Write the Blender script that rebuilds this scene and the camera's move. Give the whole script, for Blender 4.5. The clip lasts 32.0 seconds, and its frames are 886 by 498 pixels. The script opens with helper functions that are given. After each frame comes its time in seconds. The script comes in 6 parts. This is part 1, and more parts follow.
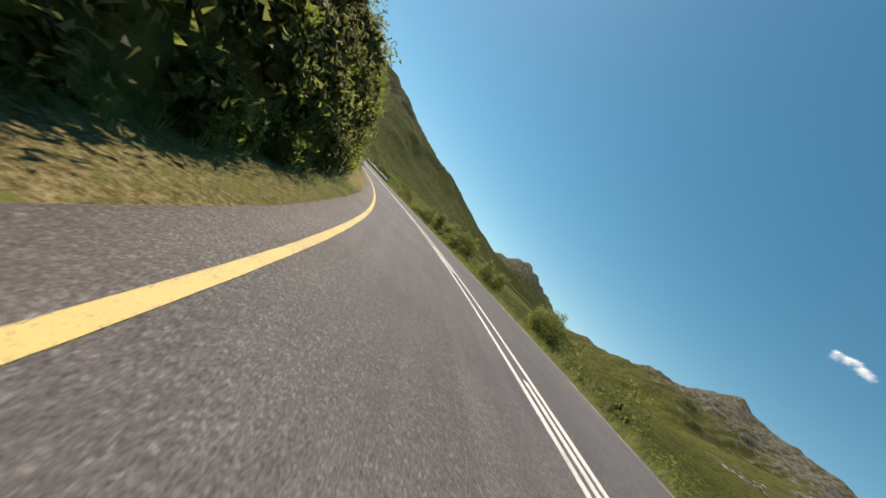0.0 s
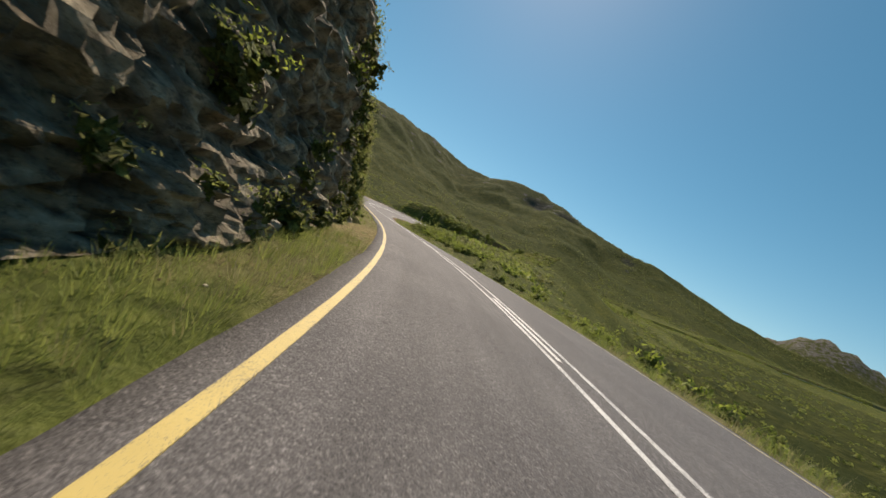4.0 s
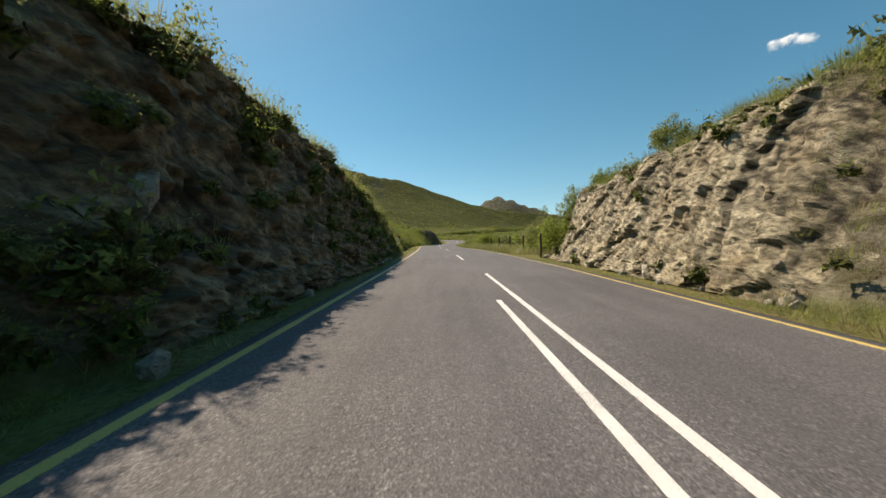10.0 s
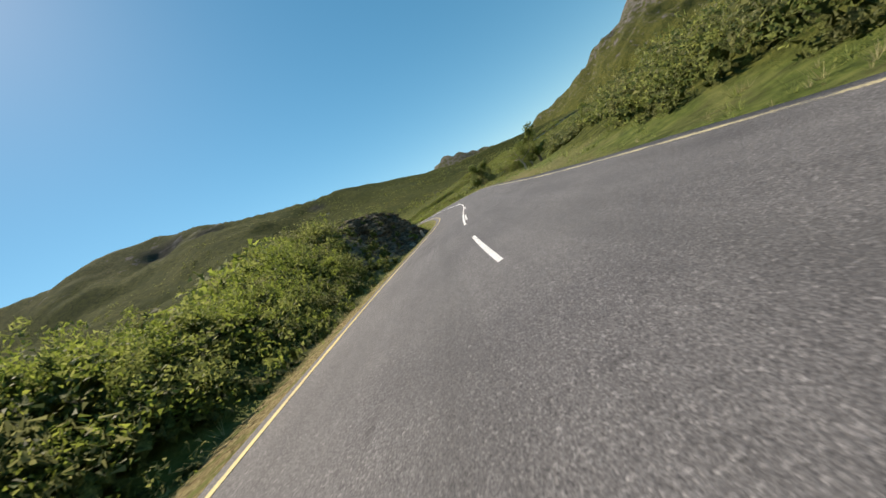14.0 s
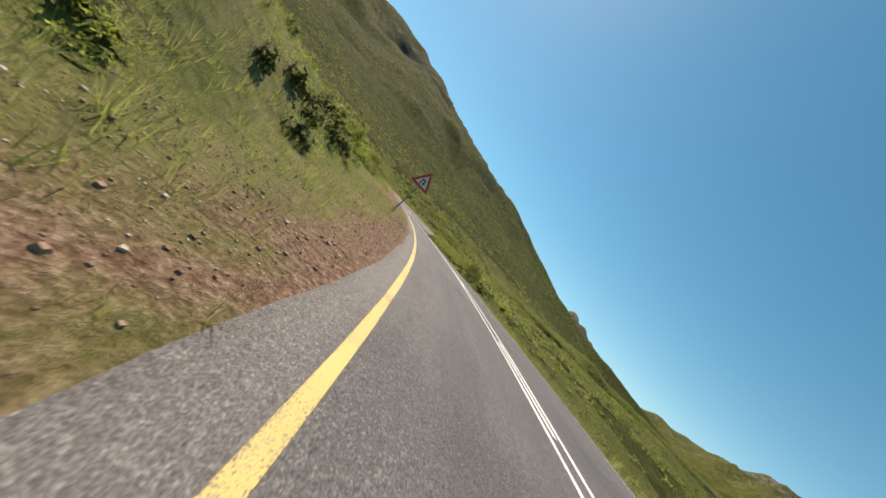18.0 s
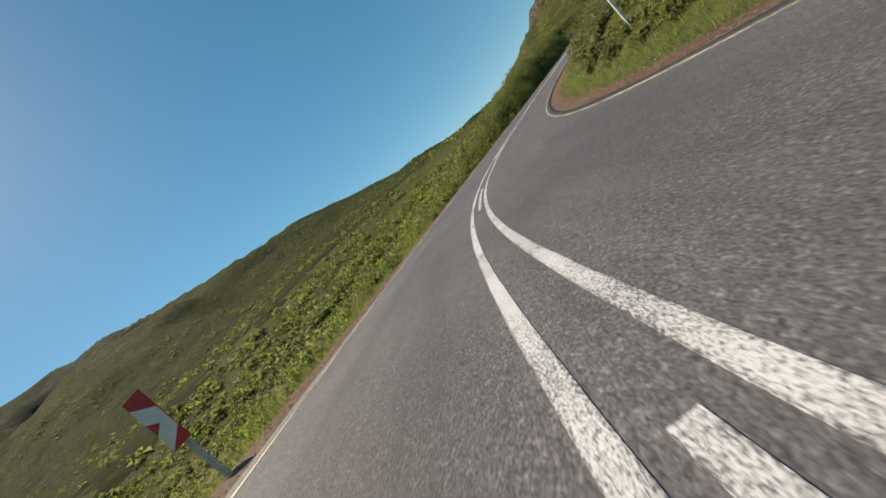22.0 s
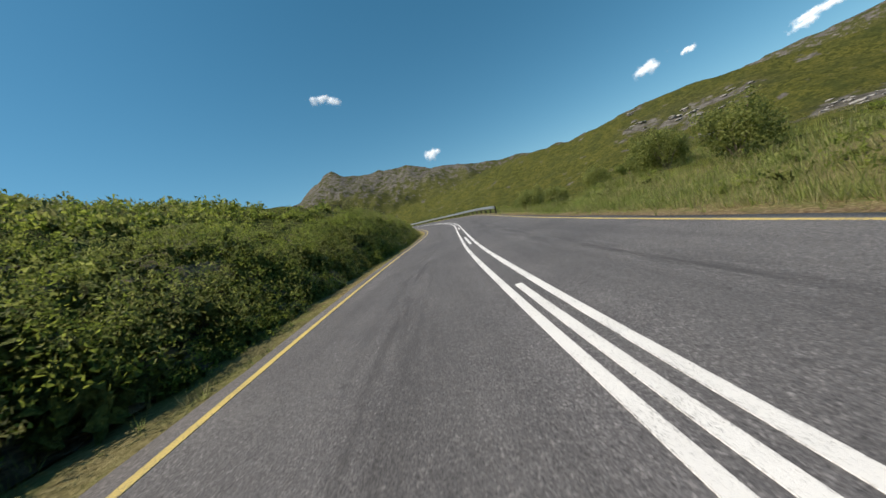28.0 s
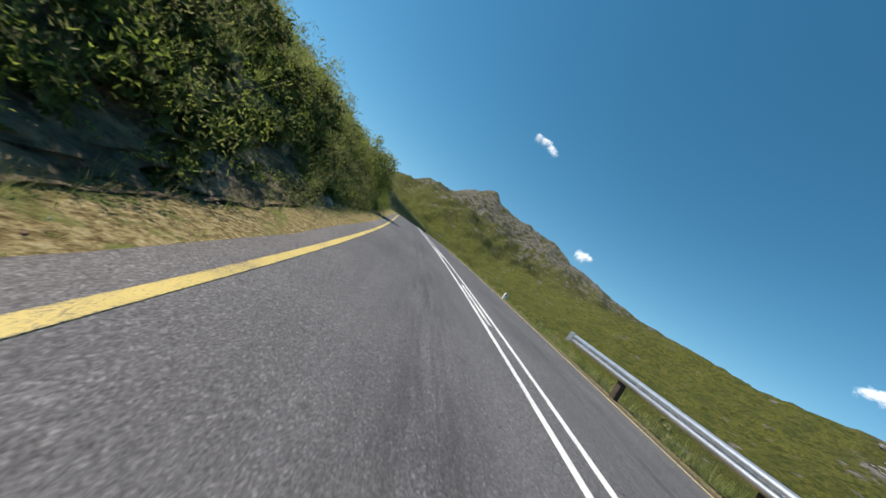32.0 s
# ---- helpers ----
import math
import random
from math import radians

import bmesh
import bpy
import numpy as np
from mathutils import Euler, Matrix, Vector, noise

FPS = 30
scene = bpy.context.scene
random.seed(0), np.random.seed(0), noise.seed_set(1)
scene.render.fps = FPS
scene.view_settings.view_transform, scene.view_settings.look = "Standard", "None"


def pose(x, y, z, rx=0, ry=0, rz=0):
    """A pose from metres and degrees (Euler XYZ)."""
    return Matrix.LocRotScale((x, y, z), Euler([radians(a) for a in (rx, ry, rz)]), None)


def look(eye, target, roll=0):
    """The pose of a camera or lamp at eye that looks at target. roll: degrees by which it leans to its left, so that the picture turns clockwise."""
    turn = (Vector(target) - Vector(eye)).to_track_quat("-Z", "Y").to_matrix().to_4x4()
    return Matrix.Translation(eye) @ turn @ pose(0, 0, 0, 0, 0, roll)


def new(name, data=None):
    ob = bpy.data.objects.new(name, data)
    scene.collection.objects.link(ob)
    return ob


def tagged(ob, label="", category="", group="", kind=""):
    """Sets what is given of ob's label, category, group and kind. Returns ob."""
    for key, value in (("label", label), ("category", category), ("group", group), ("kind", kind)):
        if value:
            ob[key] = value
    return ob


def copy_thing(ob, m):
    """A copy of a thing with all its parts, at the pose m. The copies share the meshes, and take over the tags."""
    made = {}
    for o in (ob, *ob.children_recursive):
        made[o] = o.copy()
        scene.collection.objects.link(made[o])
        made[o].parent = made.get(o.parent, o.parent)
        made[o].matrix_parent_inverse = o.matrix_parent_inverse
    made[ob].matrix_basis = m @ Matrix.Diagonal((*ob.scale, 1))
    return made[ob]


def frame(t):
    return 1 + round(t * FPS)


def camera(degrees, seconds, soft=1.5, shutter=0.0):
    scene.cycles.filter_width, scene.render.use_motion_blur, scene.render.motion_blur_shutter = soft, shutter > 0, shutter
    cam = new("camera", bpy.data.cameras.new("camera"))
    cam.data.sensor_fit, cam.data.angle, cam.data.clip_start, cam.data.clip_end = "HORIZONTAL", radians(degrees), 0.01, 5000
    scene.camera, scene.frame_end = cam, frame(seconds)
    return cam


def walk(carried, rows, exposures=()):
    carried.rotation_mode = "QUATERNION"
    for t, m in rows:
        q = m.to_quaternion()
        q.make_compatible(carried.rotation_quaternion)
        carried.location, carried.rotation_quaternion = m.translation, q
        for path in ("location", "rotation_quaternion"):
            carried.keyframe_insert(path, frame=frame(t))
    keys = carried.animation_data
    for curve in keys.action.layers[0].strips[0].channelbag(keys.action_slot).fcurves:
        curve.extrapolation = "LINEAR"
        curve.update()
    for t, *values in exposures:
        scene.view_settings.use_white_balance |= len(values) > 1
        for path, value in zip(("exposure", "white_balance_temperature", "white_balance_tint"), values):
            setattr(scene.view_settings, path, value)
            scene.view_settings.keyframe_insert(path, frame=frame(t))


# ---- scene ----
# ---- the camera and its ride ----
cam = camera(103.35, 32.0, soft=1.5, shutter=0.025)
# seconds, x, y, z, heading (degrees clockwise from +y), pitch, lean
RIDE = [
    (0.0, -2.55, 2.35, 0.78, 17.42, 1.89, 45.38),
    (0.5, -1.03, 15.22, 1.74, 7.56, 1.59, 37.51),
    (1.0, -0.97, 28.34, 2.57, 2.19, 1.29, 30.48),
    (1.5, -1.19, 41.39, 3.30, -0.20, 1.12, 24.98),
    (2.0, -1.84, 54.20, 3.98, -2.41, 0.67, 22.24),
    (2.5, -3.27, 66.52, 4.60, -6.26, -0.50, 23.91),
    (3.0, -5.37, 78.37, 5.20, -10.15, -0.56, 25.66),
    (3.5, -8.57, 89.42, 5.78, -12.72, 1.13, 28.70),
    (4.0, -11.92, 99.63, 6.57, -17.66, 1.55, 25.64),
    (4.5, -15.75, 108.95, 7.42, -25.15, 0.81, 16.62),
    (5.0, -20.55, 117.72, 8.24, -33.81, -0.32, 2.72),
    (5.5, -26.58, 126.32, 8.96, -40.21, -1.13, -15.01),
    (6.0, -33.13, 135.28, 9.52, -39.75, -1.47, -36.41),
    (6.5, -39.12, 144.21, 10.36, -32.30, -0.11, -45.90),
    (7.0, -43.33, 153.86, 11.10, -20.63, -0.16, -49.28),
    (7.5, -45.37, 164.15, 12.05, -7.45, -0.54, -52.02),
    (8.0, -45.16, 174.54, 12.81, 4.94, -0.48, -51.35),
    (8.5, -43.06, 184.50, 13.76, 15.57, 0.57, -33.16),
    (9.0, -39.92, 194.01, 14.61, 21.55, 1.95, -9.87),
    (9.5, -36.45, 203.30, 15.32, 22.67, 2.56, -0.38),
    (10.0, -32.79, 212.45, 16.03, 23.00, 2.09, -0.67),
    (10.5, -28.89, 221.51, 16.71, 23.53, 1.35, 1.53),
    (11.0, -25.00, 230.63, 17.43, 23.85, 1.67, 7.33),
    (11.5, -21.31, 239.93, 18.00, 23.56, 1.31, 8.27),
    (12.0, -17.65, 249.39, 18.61, 22.69, -0.37, 2.29),
    (12.5, -13.85, 258.99, 19.15, 21.77, -0.52, -2.98),
    (13.0, -9.99, 268.71, 19.70, 21.36, -0.56, -17.20),
    (13.5, -5.99, 278.43, 20.23, 21.52, -1.83, -32.54),
    (14.0, -2.02, 287.81, 20.84, 24.50, -1.94, -31.50),
    (14.5, 2.07, 296.87, 21.51, 29.25, -1.02, -15.62),
    (15.0, 6.53, 305.77, 22.17, 33.60, 0.27, 5.92),
    (15.5, 11.48, 314.67, 22.81, 35.19, 1.24, 23.90),
    (16.0, 16.57, 323.73, 23.47, 33.05, 1.78, 36.81),
    (16.5, 21.27, 332.86, 24.25, 28.22, 2.43, 34.48),
    (17.0, 25.24, 342.20, 25.08, 23.45, 2.18, 37.49),
    (17.5, 28.34, 351.81, 25.91, 18.62, 2.59, 43.29),
    (18.0, 30.57, 361.75, 26.75, 10.97, 3.03, 46.85),
    (18.5, 32.18, 372.01, 27.73, 5.93, 1.27, 39.52),
    (19.0, 32.88, 382.73, 28.65, 0.48, -1.01, 14.88),
    (19.5, 32.77, 393.93, 29.47, -3.90, -2.26, -9.06),
    (20.0, 32.28, 405.54, 30.22, -4.44, -2.34, -28.35),
    (20.5, 32.26, 417.45, 30.94, -0.15, -2.34, -38.03),
    (21.0, 33.41, 429.18, 31.54, 6.76, -1.68, -41.49),
    (21.5, 36.11, 440.23, 32.22, 16.63, -1.67, -46.30),
    (22.0, 40.74, 450.11, 32.70, 27.71, -1.09, -49.24),
    (22.5, 46.81, 458.02, 33.23, 39.73, -0.59, -50.51),
    (23.0, 54.21, 464.44, 34.00, 52.18, 0.17, -49.91),
    (23.5, 63.19, 469.65, 35.16, 64.43, 1.55, -47.25),
    (24.0, 73.13, 473.24, 36.08, 74.54, 1.15, -39.85),
    (24.5, 83.42, 475.64, 37.18, 81.14, 1.80, -11.38),
    (25.0, 93.80, 477.62, 38.25, 82.68, 2.79, 3.85),
    (25.5, 104.20, 479.65, 39.09, 83.31, 2.07, 8.52),
    (26.0, 114.75, 481.80, 39.95, 82.74, 1.33, 6.42),
    (26.5, 125.48, 484.03, 40.84, 81.67, 0.60, -1.62),
    (27.0, 136.45, 486.26, 41.73, 81.18, -0.03, -10.67),
    (27.5, 147.75, 488.33, 42.59, 82.13, -0.44, -15.79),
    (28.0, 159.39, 490.04, 43.43, 84.39, -0.61, -16.17),
    (28.5, 171.20, 491.48, 44.27, 88.45, -1.22, 1.30),
    (29.0, 183.15, 492.63, 45.12, 89.65, 0.34, 18.10),
    (29.5, 195.18, 493.74, 46.00, 88.92, 0.71, 26.90),
    (30.0, 207.12, 495.22, 46.91, 84.92, 2.05, 31.33),
    (30.5, 218.82, 497.28, 47.91, 81.61, 2.40, 33.76),
    (31.0, 230.30, 500.18, 48.98, 77.24, 2.61, 35.04),
    (31.5, 241.55, 503.90, 50.21, 72.95, 3.09, 35.41),
    (32.0, 252.53, 508.52, 51.39, 68.14, 3.80, 34.65),
]


# the film's camera darkens where it faces the sun
EXPOSURES = [(t, e, k, 17.0 if k > 7500 else 14.5) for t, e, k in ((0.0, 0.40, 7820), (1.0, 0.58, 8120), (2.0, 0.32, 7850), (3.0, 0.30, 7720), (5.5, 0.12, 8220), (6.0, 0.50, 8220), (7.0, 0.08, 8050), (8.0, -0.08, 8120), (9.0, 0.14, 7700), (10.0, 0.47, 8150), (12.0, 0.52, 7920), (16.0, 0.50, 7350), (18.0, 0.66, 8050), (20.0, 0.43, 7600), (21.0, 0.24, 7700), (22.0, 0.32, 7800), (23.0, 0.50, 7700), (24.0, 0.57, 7560), (25.0, 0.29, 7000), (28.0, 0.26, 7150), (29.0, 0.24, 6950), (30.5, 0.42, 6800), (32.0, 0.42, 6720))]


def heading_pose(x, y, z, az, pitch, lean):
    a, p = radians(az), radians(pitch)
    ahead = Vector((math.sin(a) * math.cos(p), math.cos(a) * math.cos(p), math.sin(p)))
    eye = Vector((x, y, z))
    return look(eye, eye + ahead, lean)


walk(cam, [(t, heading_pose(*row)) for t, *row in RIDE], EXPOSURES)

# ---- daylight ----
SUN_AZ, SUN_EL = -22.0, 52.0
world = bpy.data.worlds.new("sky")
scene.world = world
world.use_nodes = True
wt = world.node_tree
sky = wt.nodes.new("ShaderNodeTexSky")
sky.sky_type = "NISHITA"
sky.sun_disc = False
sky.sun_elevation = radians(SUN_EL)
sky.sun_rotation = radians(SUN_AZ) % (2 * math.pi)
sky.altitude = 800
sky.air_density = 1.0
sky.dust_density = 0.3
sky.ozone_density = 1.4
wt.nodes["Background"].inputs["Strength"].default_value = 0.103
rich = wt.nodes.new("ShaderNodeHueSaturation")
rich.inputs["Saturation"].default_value = 1.32
rich.inputs["Hue"].default_value = 0.478
wt.links.new(sky.outputs[0], rich.inputs["Color"])
wt.links.new(rich.outputs[0], wt.nodes["Background"].inputs[0])
sun_data = bpy.data.lights.new("sun", "SUN")
sun_data.energy, sun_data.angle, sun_data.color = 4.3, radians(0.55), (1.0, 0.95, 0.86)
sun = new("sun", sun_data)
sun.matrix_world = heading_pose(0, 0, 400, SUN_AZ + 180, -SUN_EL, 0)

# ---- the line of the road: curvature every 12 m, grade and crossfall every 30 m ----
BENDS = [0.015774, 0.010608, 0.005263, 0.002768, 0.001958, 0.001840, 0.002716, 0.004589, 0.008750, 0.014243, 0.015292, 0.006445, -0.010478, -0.022083, -0.023391, -0.019485, -0.013693, -0.006187, -0.001353, 0.000486, 0.000926, 0.001185, 0.001323, 0.000525, -0.002086, -0.004978, -0.006204, -0.004739, -0.000290, 0.005027, 0.007815, 0.009377, 0.010189, 0.009910, 0.008625, 0.004848, -0.001266, -0.007852, -0.014512, -0.018899, -0.021938, -0.022370, -0.020738, -0.013659, -0.004107, 0.001221, 0.001825, 0.001011, -0.000573, -0.002527, -0.004137, -0.004623, -0.002434, 0.000589, 0.003990, 0.006469, 0.007360, 0.007568, 0.006882, 0.005064, 0.002530, 0.000488, -0.000939, -0.001836, -0.002342, -0.002567, -0.002601, -0.002513, -0.002357, -0.002172, -0.001985, -0.001808, -0.001645, -0.001493]
GRADES = [0.06582, 0.04821, 0.04832, 0.06102, 0.06689, 0.07832, 0.08075, 0.07492, 0.06634, 0.05538, 0.06121, 0.06789, 0.08049, 0.07993, 0.06455, 0.06357, 0.06550, 0.08426, 0.08854, 0.08236, 0.07147, 0.07394, 0.08518, 0.09719, 0.09821, 0.08839, 0.07321, 0.05856, 0.04654, 0.03745, 0.03042]
BANKS = [0.1075, 0.0935, 0.0891, 0.0920, -0.0091, -0.1257, -0.1364, -0.0349, 0.0084, 0.0070, -0.0280, 0.0677, 0.0766, 0.0420, -0.0283, -0.1068, -0.1479, -0.1017, -0.0370, -0.0205, -0.0323, 0.0171, 0.0689, 0.0447, 0.0276, 0.0167, 0.0073, 0.0031, 0.0013, 0.0006, 0.0004]
S0, S1 = -20.0, 860.0


def road_line():
    s = np.arange(S0, S1 + 0.1, 1.0)
    k = np.interp(s, S0 + 12.0 * np.arange(len(BENDS)), BENDS)
    th = np.concatenate([[0], np.cumsum((k[1:] + k[:-1]) / 2)])
    th -= np.interp(0, s, th)
    gr = np.interp(s, S0 + 30.0 * np.arange(len(GRADES)), GRADES)
    bk = np.interp(s, S0 + 30.0 * np.arange(len(BANKS)), BANKS)
    mid = (th[1:] + th[:-1]) / 2
    x = np.concatenate([[0], np.cumsum(-np.sin(mid))])
    y = np.concatenate([[0], np.cumsum(np.cos(mid))])
    z = np.concatenate([[0], np.cumsum((gr[1:] + gr[:-1]) / 2)])
    # a straight run behind the start
    n = 90
    back = np.arange(n, 0, -1.0)
    bx, by = x[0] + back * np.sin(th[0]), y[0] - back * np.cos(th[0])
    zero = np.zeros(n)
    return np.stack([np.concatenate([s[0] - back, s]), np.concatenate([bx, x]), np.concatenate([by, y]), np.concatenate([zero + z[0], z]),
                     np.concatenate([zero + th[0], th]), np.concatenate([zero + bk[0], bk])], 1)


LINE = road_line()
SA = LINE[0, 0]


def on_road(s, d):
    """Place on the road's own surface at s metres along and d metres to the right of the middle."""
    q = np.clip(np.asarray(s, float) - SA, 0, len(LINE) - 1.001)
    i = q.astype(int)
    v = LINE[i] * (1 - (q - i))[..., None] + LINE[i + 1] * (q - i)[..., None]
    d = np.asarray(d, float) + 0 * q
    return np.stack([v[..., 1] + d * np.cos(v[..., 4]), v[..., 2] + d * np.sin(v[..., 4]), v[..., 3] + np.clip(d, -5, 5) * v[..., 5]], -1)


def road_turn(s):
    return float(np.interp(s, LINE[:, 0], LINE[:, 4]))


# ---- smooth noise for shapes ----
def lattice(i, j, seed):
    n = (i.astype(np.int64) * 374761393 + j.astype(np.int64) * 668265263 + seed * 974634777) & 0x7FFFFFFF
    n = ((n ^ (n >> 13)) * 1274126177) & 0x7FFFFFFF
    return ((n ^ (n >> 16)) & 0xFFFF) / 65535.0


def vnoise(x, y, seed=0):
    x, y = np.asarray(x, float), np.asarray(y, float)
    i, j = np.floor(x), np.floor(y)
    u, v = x - i, y - j
    u, v = u * u * (3 - 2 * u), v * v * (3 - 2 * v)
    a = lattice(i, j, seed) * (1 - u) + lattice(i + 1, j, seed) * u
    b = lattice(i, j + 1, seed) * (1 - u) + lattice(i + 1, j + 1, seed) * u
    return a * (1 - v) + b * v - 0.5


def fbm(x, y, seed=0, octaves=4):
    total, amp = 0.0, 1.0
    for o in range(octaves):
        total = total + amp * vnoise(x, y, seed + o)
        x, y, amp = np.asarray(x) * 2.03 + 11.3, np.asarray(y) * 2.03 - 7.1, amp * 0.5
    return total


def step(a, b, x):
    t = np.clip((x - a) / (b - a), 0, 1)
    return t * t * (3 - 2 * t)


# ---- the land: cross-sections along both sides ----
# s, verge width past the paving, width of the bank's face, its rise, slope of the land above it, rockiness 0 to 1
LEFT = [
    (-110, 1.2, 1.8, 3.8, 0.5, 0.1), (4, 1.3, 1.8, 3.8, 0.5, 0.1), (12, 1.6, 2.8, 3.6, 0.5, 0.3), (25, 1.5, 2.8, 3.8, 0.5, 0.55), (40, 1.1, 2.6, 4.2, 0.5, 0.6), (54, 1.1, 2.4, 4.4, 0.45, 0.55), (62, 1.1, 1.6, 4.6, 0.4, 0.45), (78, 1.5, 1.6, 5.2, 0.4, 0.85), (94, 1.5, 1.3, 5.6, 0.4, 0.95),
    (100, 1.2, 2.0, 4.6, 0.5, 0.58), (112, 0.9, 1.8, 5.8, 0.9, 0.58), (124, 0.9, 1.8, 5.4, 0.8, 0.58), (131, 0.9, 1.9, 5.1, 0.5, 0.58), (137, 0.9, 2.0, 4.5, 0.2, 0.58), (140, 0.9, 2.0, 3.2, 0.02, 0.58), (144, 2.6, 3.0, -0.6, -0.15, 0.1), (160, 2.8, 3.0, -0.6, -0.15, 0.1), (172, 1.4, 3.0, -0.7, -0.12, 0.1),
    (183, 1.2, 3.0, -0.6, -0.10, 0.1), (187, 0.9, 3.2, 4.6, 0.35, 0.15), (197, 0.9, 3.3, 5.4, 0.35, 0.15), (206, 0.8, 2.6, 5.0, 0.2, 0.4), (211, 0.8, 1.6, 5.0, 0.2, 0.9), (226, 0.8, 1.6, 4.7, 0.2, 0.9), (234, 0.8, 1.9, 3.7, 0.15, 0.6), (243, 1.4, 3.0, 2.5, 0.15, 0.2),
    (264, 1.5, 3.0, 2.8, 0.14, 0.1), (272, 1.3, 3.0, 2.8, 0.14, 0.0), (300, 1.0, 3.0, 2.0, 0.1, 0.0), (314, 1.3, 3.4, 4.4, 0.5, 1.0), (320, 1.2, 3.4, 4.7, 0.5, 1.0), (325, 0.8, 3.2, 4.5, 0.5, 1.0), (327.5, 0.9, 3.2, 3.9, 0.5, 0.9), (330, 1.8, 3.0, 2.6, 0.5, 0.2), (336, 2.2, 3.4, 2.0, 0.5, 0.1),
    (350, 2.8, 4.0, 2.2, 0.5, 0.1), (372, 2.8, 5.0, 2.8, 0.5, 0.1), (384, 3.4, 4.0, 1.8, 0.35, 0.0), (400, 3.6, 3.0, 0.4, 0.0, 0.0), (412, 3.0, 4.0, -0.5, -0.04, 0.0),
    (450, 2.6, 4.0, -0.8, -0.05, 0.0), (478, 2.0, 4.0, -0.8, -0.02, 0.0), (495, 1.2, 3.0, 0.5, 0.12, 0.0), (504, 0.8, 3.0, 1.5, 0.14, 0.0), (518, 1.1, 2.8, 3.2, 0.14, 0.0), (560, 1.1, 2.8, 2.8, 0.3, 0.1), (572, 1.4, 3.0, 1.8, 0.9, 0.1),
    (583, 1.6, 3.6, 2.2, 1.15, 0.1), (589, 1.5, 1.9, 2.0, 0.76, 0.2), (607, 1.4, 1.9, 2.4, 0.74, 0.2), (615, 1.2, 2.8, 3.6, 0.6, 0.3), (624, 0.9, 4.0, 3.9, 0.6, 0.35), (650, 1.3, 4.3, 3.7, 0.5, 0.3), (675, 1.3, 4.2, 3.5, 0.4, 0.3), (700, 1.2, 3.6, 3.3, 0.4, 0.3), (870, 1.2, 4.0, 4.0, 0.5, 0.1)]
RIGHT = [
    (-110, 1.2, 3.0, -0.4, -0.16, 0.0), (75, 1.2, 3.0, -0.7, -0.22, 0.0), (104, 1.4, 3.0, -0.2, 0.0, 0.0), (118, 1.6, 3.0, 0.6, 0.22, 0.1), (185, 1.6, 4.0, 0.8, 0.2, 0.1), (192, 2.2, 3.0, 1.6, 0.12, 0.2),
    (206, 1.6, 3.0, 2.5, 0.22, 0.3), (213, 1.1, 1.6, 4.4, 0.5, 1.0), (225, 1.3, 1.6, 3.7, 0.3, 1.0), (231, 2.2, 3.0, -0.3, -0.12, 0.0), (266, 1.8, 3.0, -0.5, -0.12, 0.0),
    (280, 1.0, 4.0, 0.8, 0.15, 0.0), (306, 1.0, 4.0, 0.6, 0.1, 0.0), (316, 1.2, 3.0, -0.6, -0.22, 0.0), (396, 1.2, 3.0, -0.8, -0.2, 0.0), (412, 1.2, 3.0, 0.5, 0.12, 0.0), (495, 1.3, 3.0, 0.9, 0.12, 0.0),
    (508, 1.6, 4.0, 0.1, 0.02, 0.0), (565, 1.8, 4.0, 0.0, 0.05, 0.0), (578, 1.6, 4.0, 0.8, 0.18, 0.0), (607, 1.4, 3.0, 0.4, 0.1, 0.0), (616, 1.4, 3.0, -0.9, -0.28, 0.0), (700, 1.4, 3.0, -1.0, -0.3, 0.0), (870, 1.5, 3.0, -0.8, -0.2, 0.0)]
# s, paving past the yellow line
PAVED_L = [(-110, 0.7), (24, 0.6), (38, 0.5), (60, 0.35), (92, 0.35), (128, 0.25), (300, 0.3), (316, 0.6), (345, 0.65), (372, 0.55), (384, 0.35), (398, 0.4), (410, 0.3), (508, 0.35), (530, 0.5), (580, 0.3), (606, 0.4), (700, 0.4), (870, 0.4)]
PAVED_R = [(-110, 0.3), (870, 0.3)]
HALF = 3.5


def table(rows, s, col):
    return np.interp(s, [r[0] for r in rows], [r[col] for r in rows])


def paved(s, left):
    s = np.asarray(s, float)
    return np.where(left, table(PAVED_L, s, 1), table(PAVED_R, s, 1)) + 0.10 * vnoise(s * 0.7, 0 * s + left * 7.0, 5)


def side(s, d):
    """Distance past the paving, and the cross-section's numbers."""
    left = d < 0
    a = np.abs(d) - HALF - paved(s, left)
    cols = [np.where(left, table(LEFT, s, c), table(RIGHT, s, c)) for c in range(1, 6)]
    return (a, *cols)


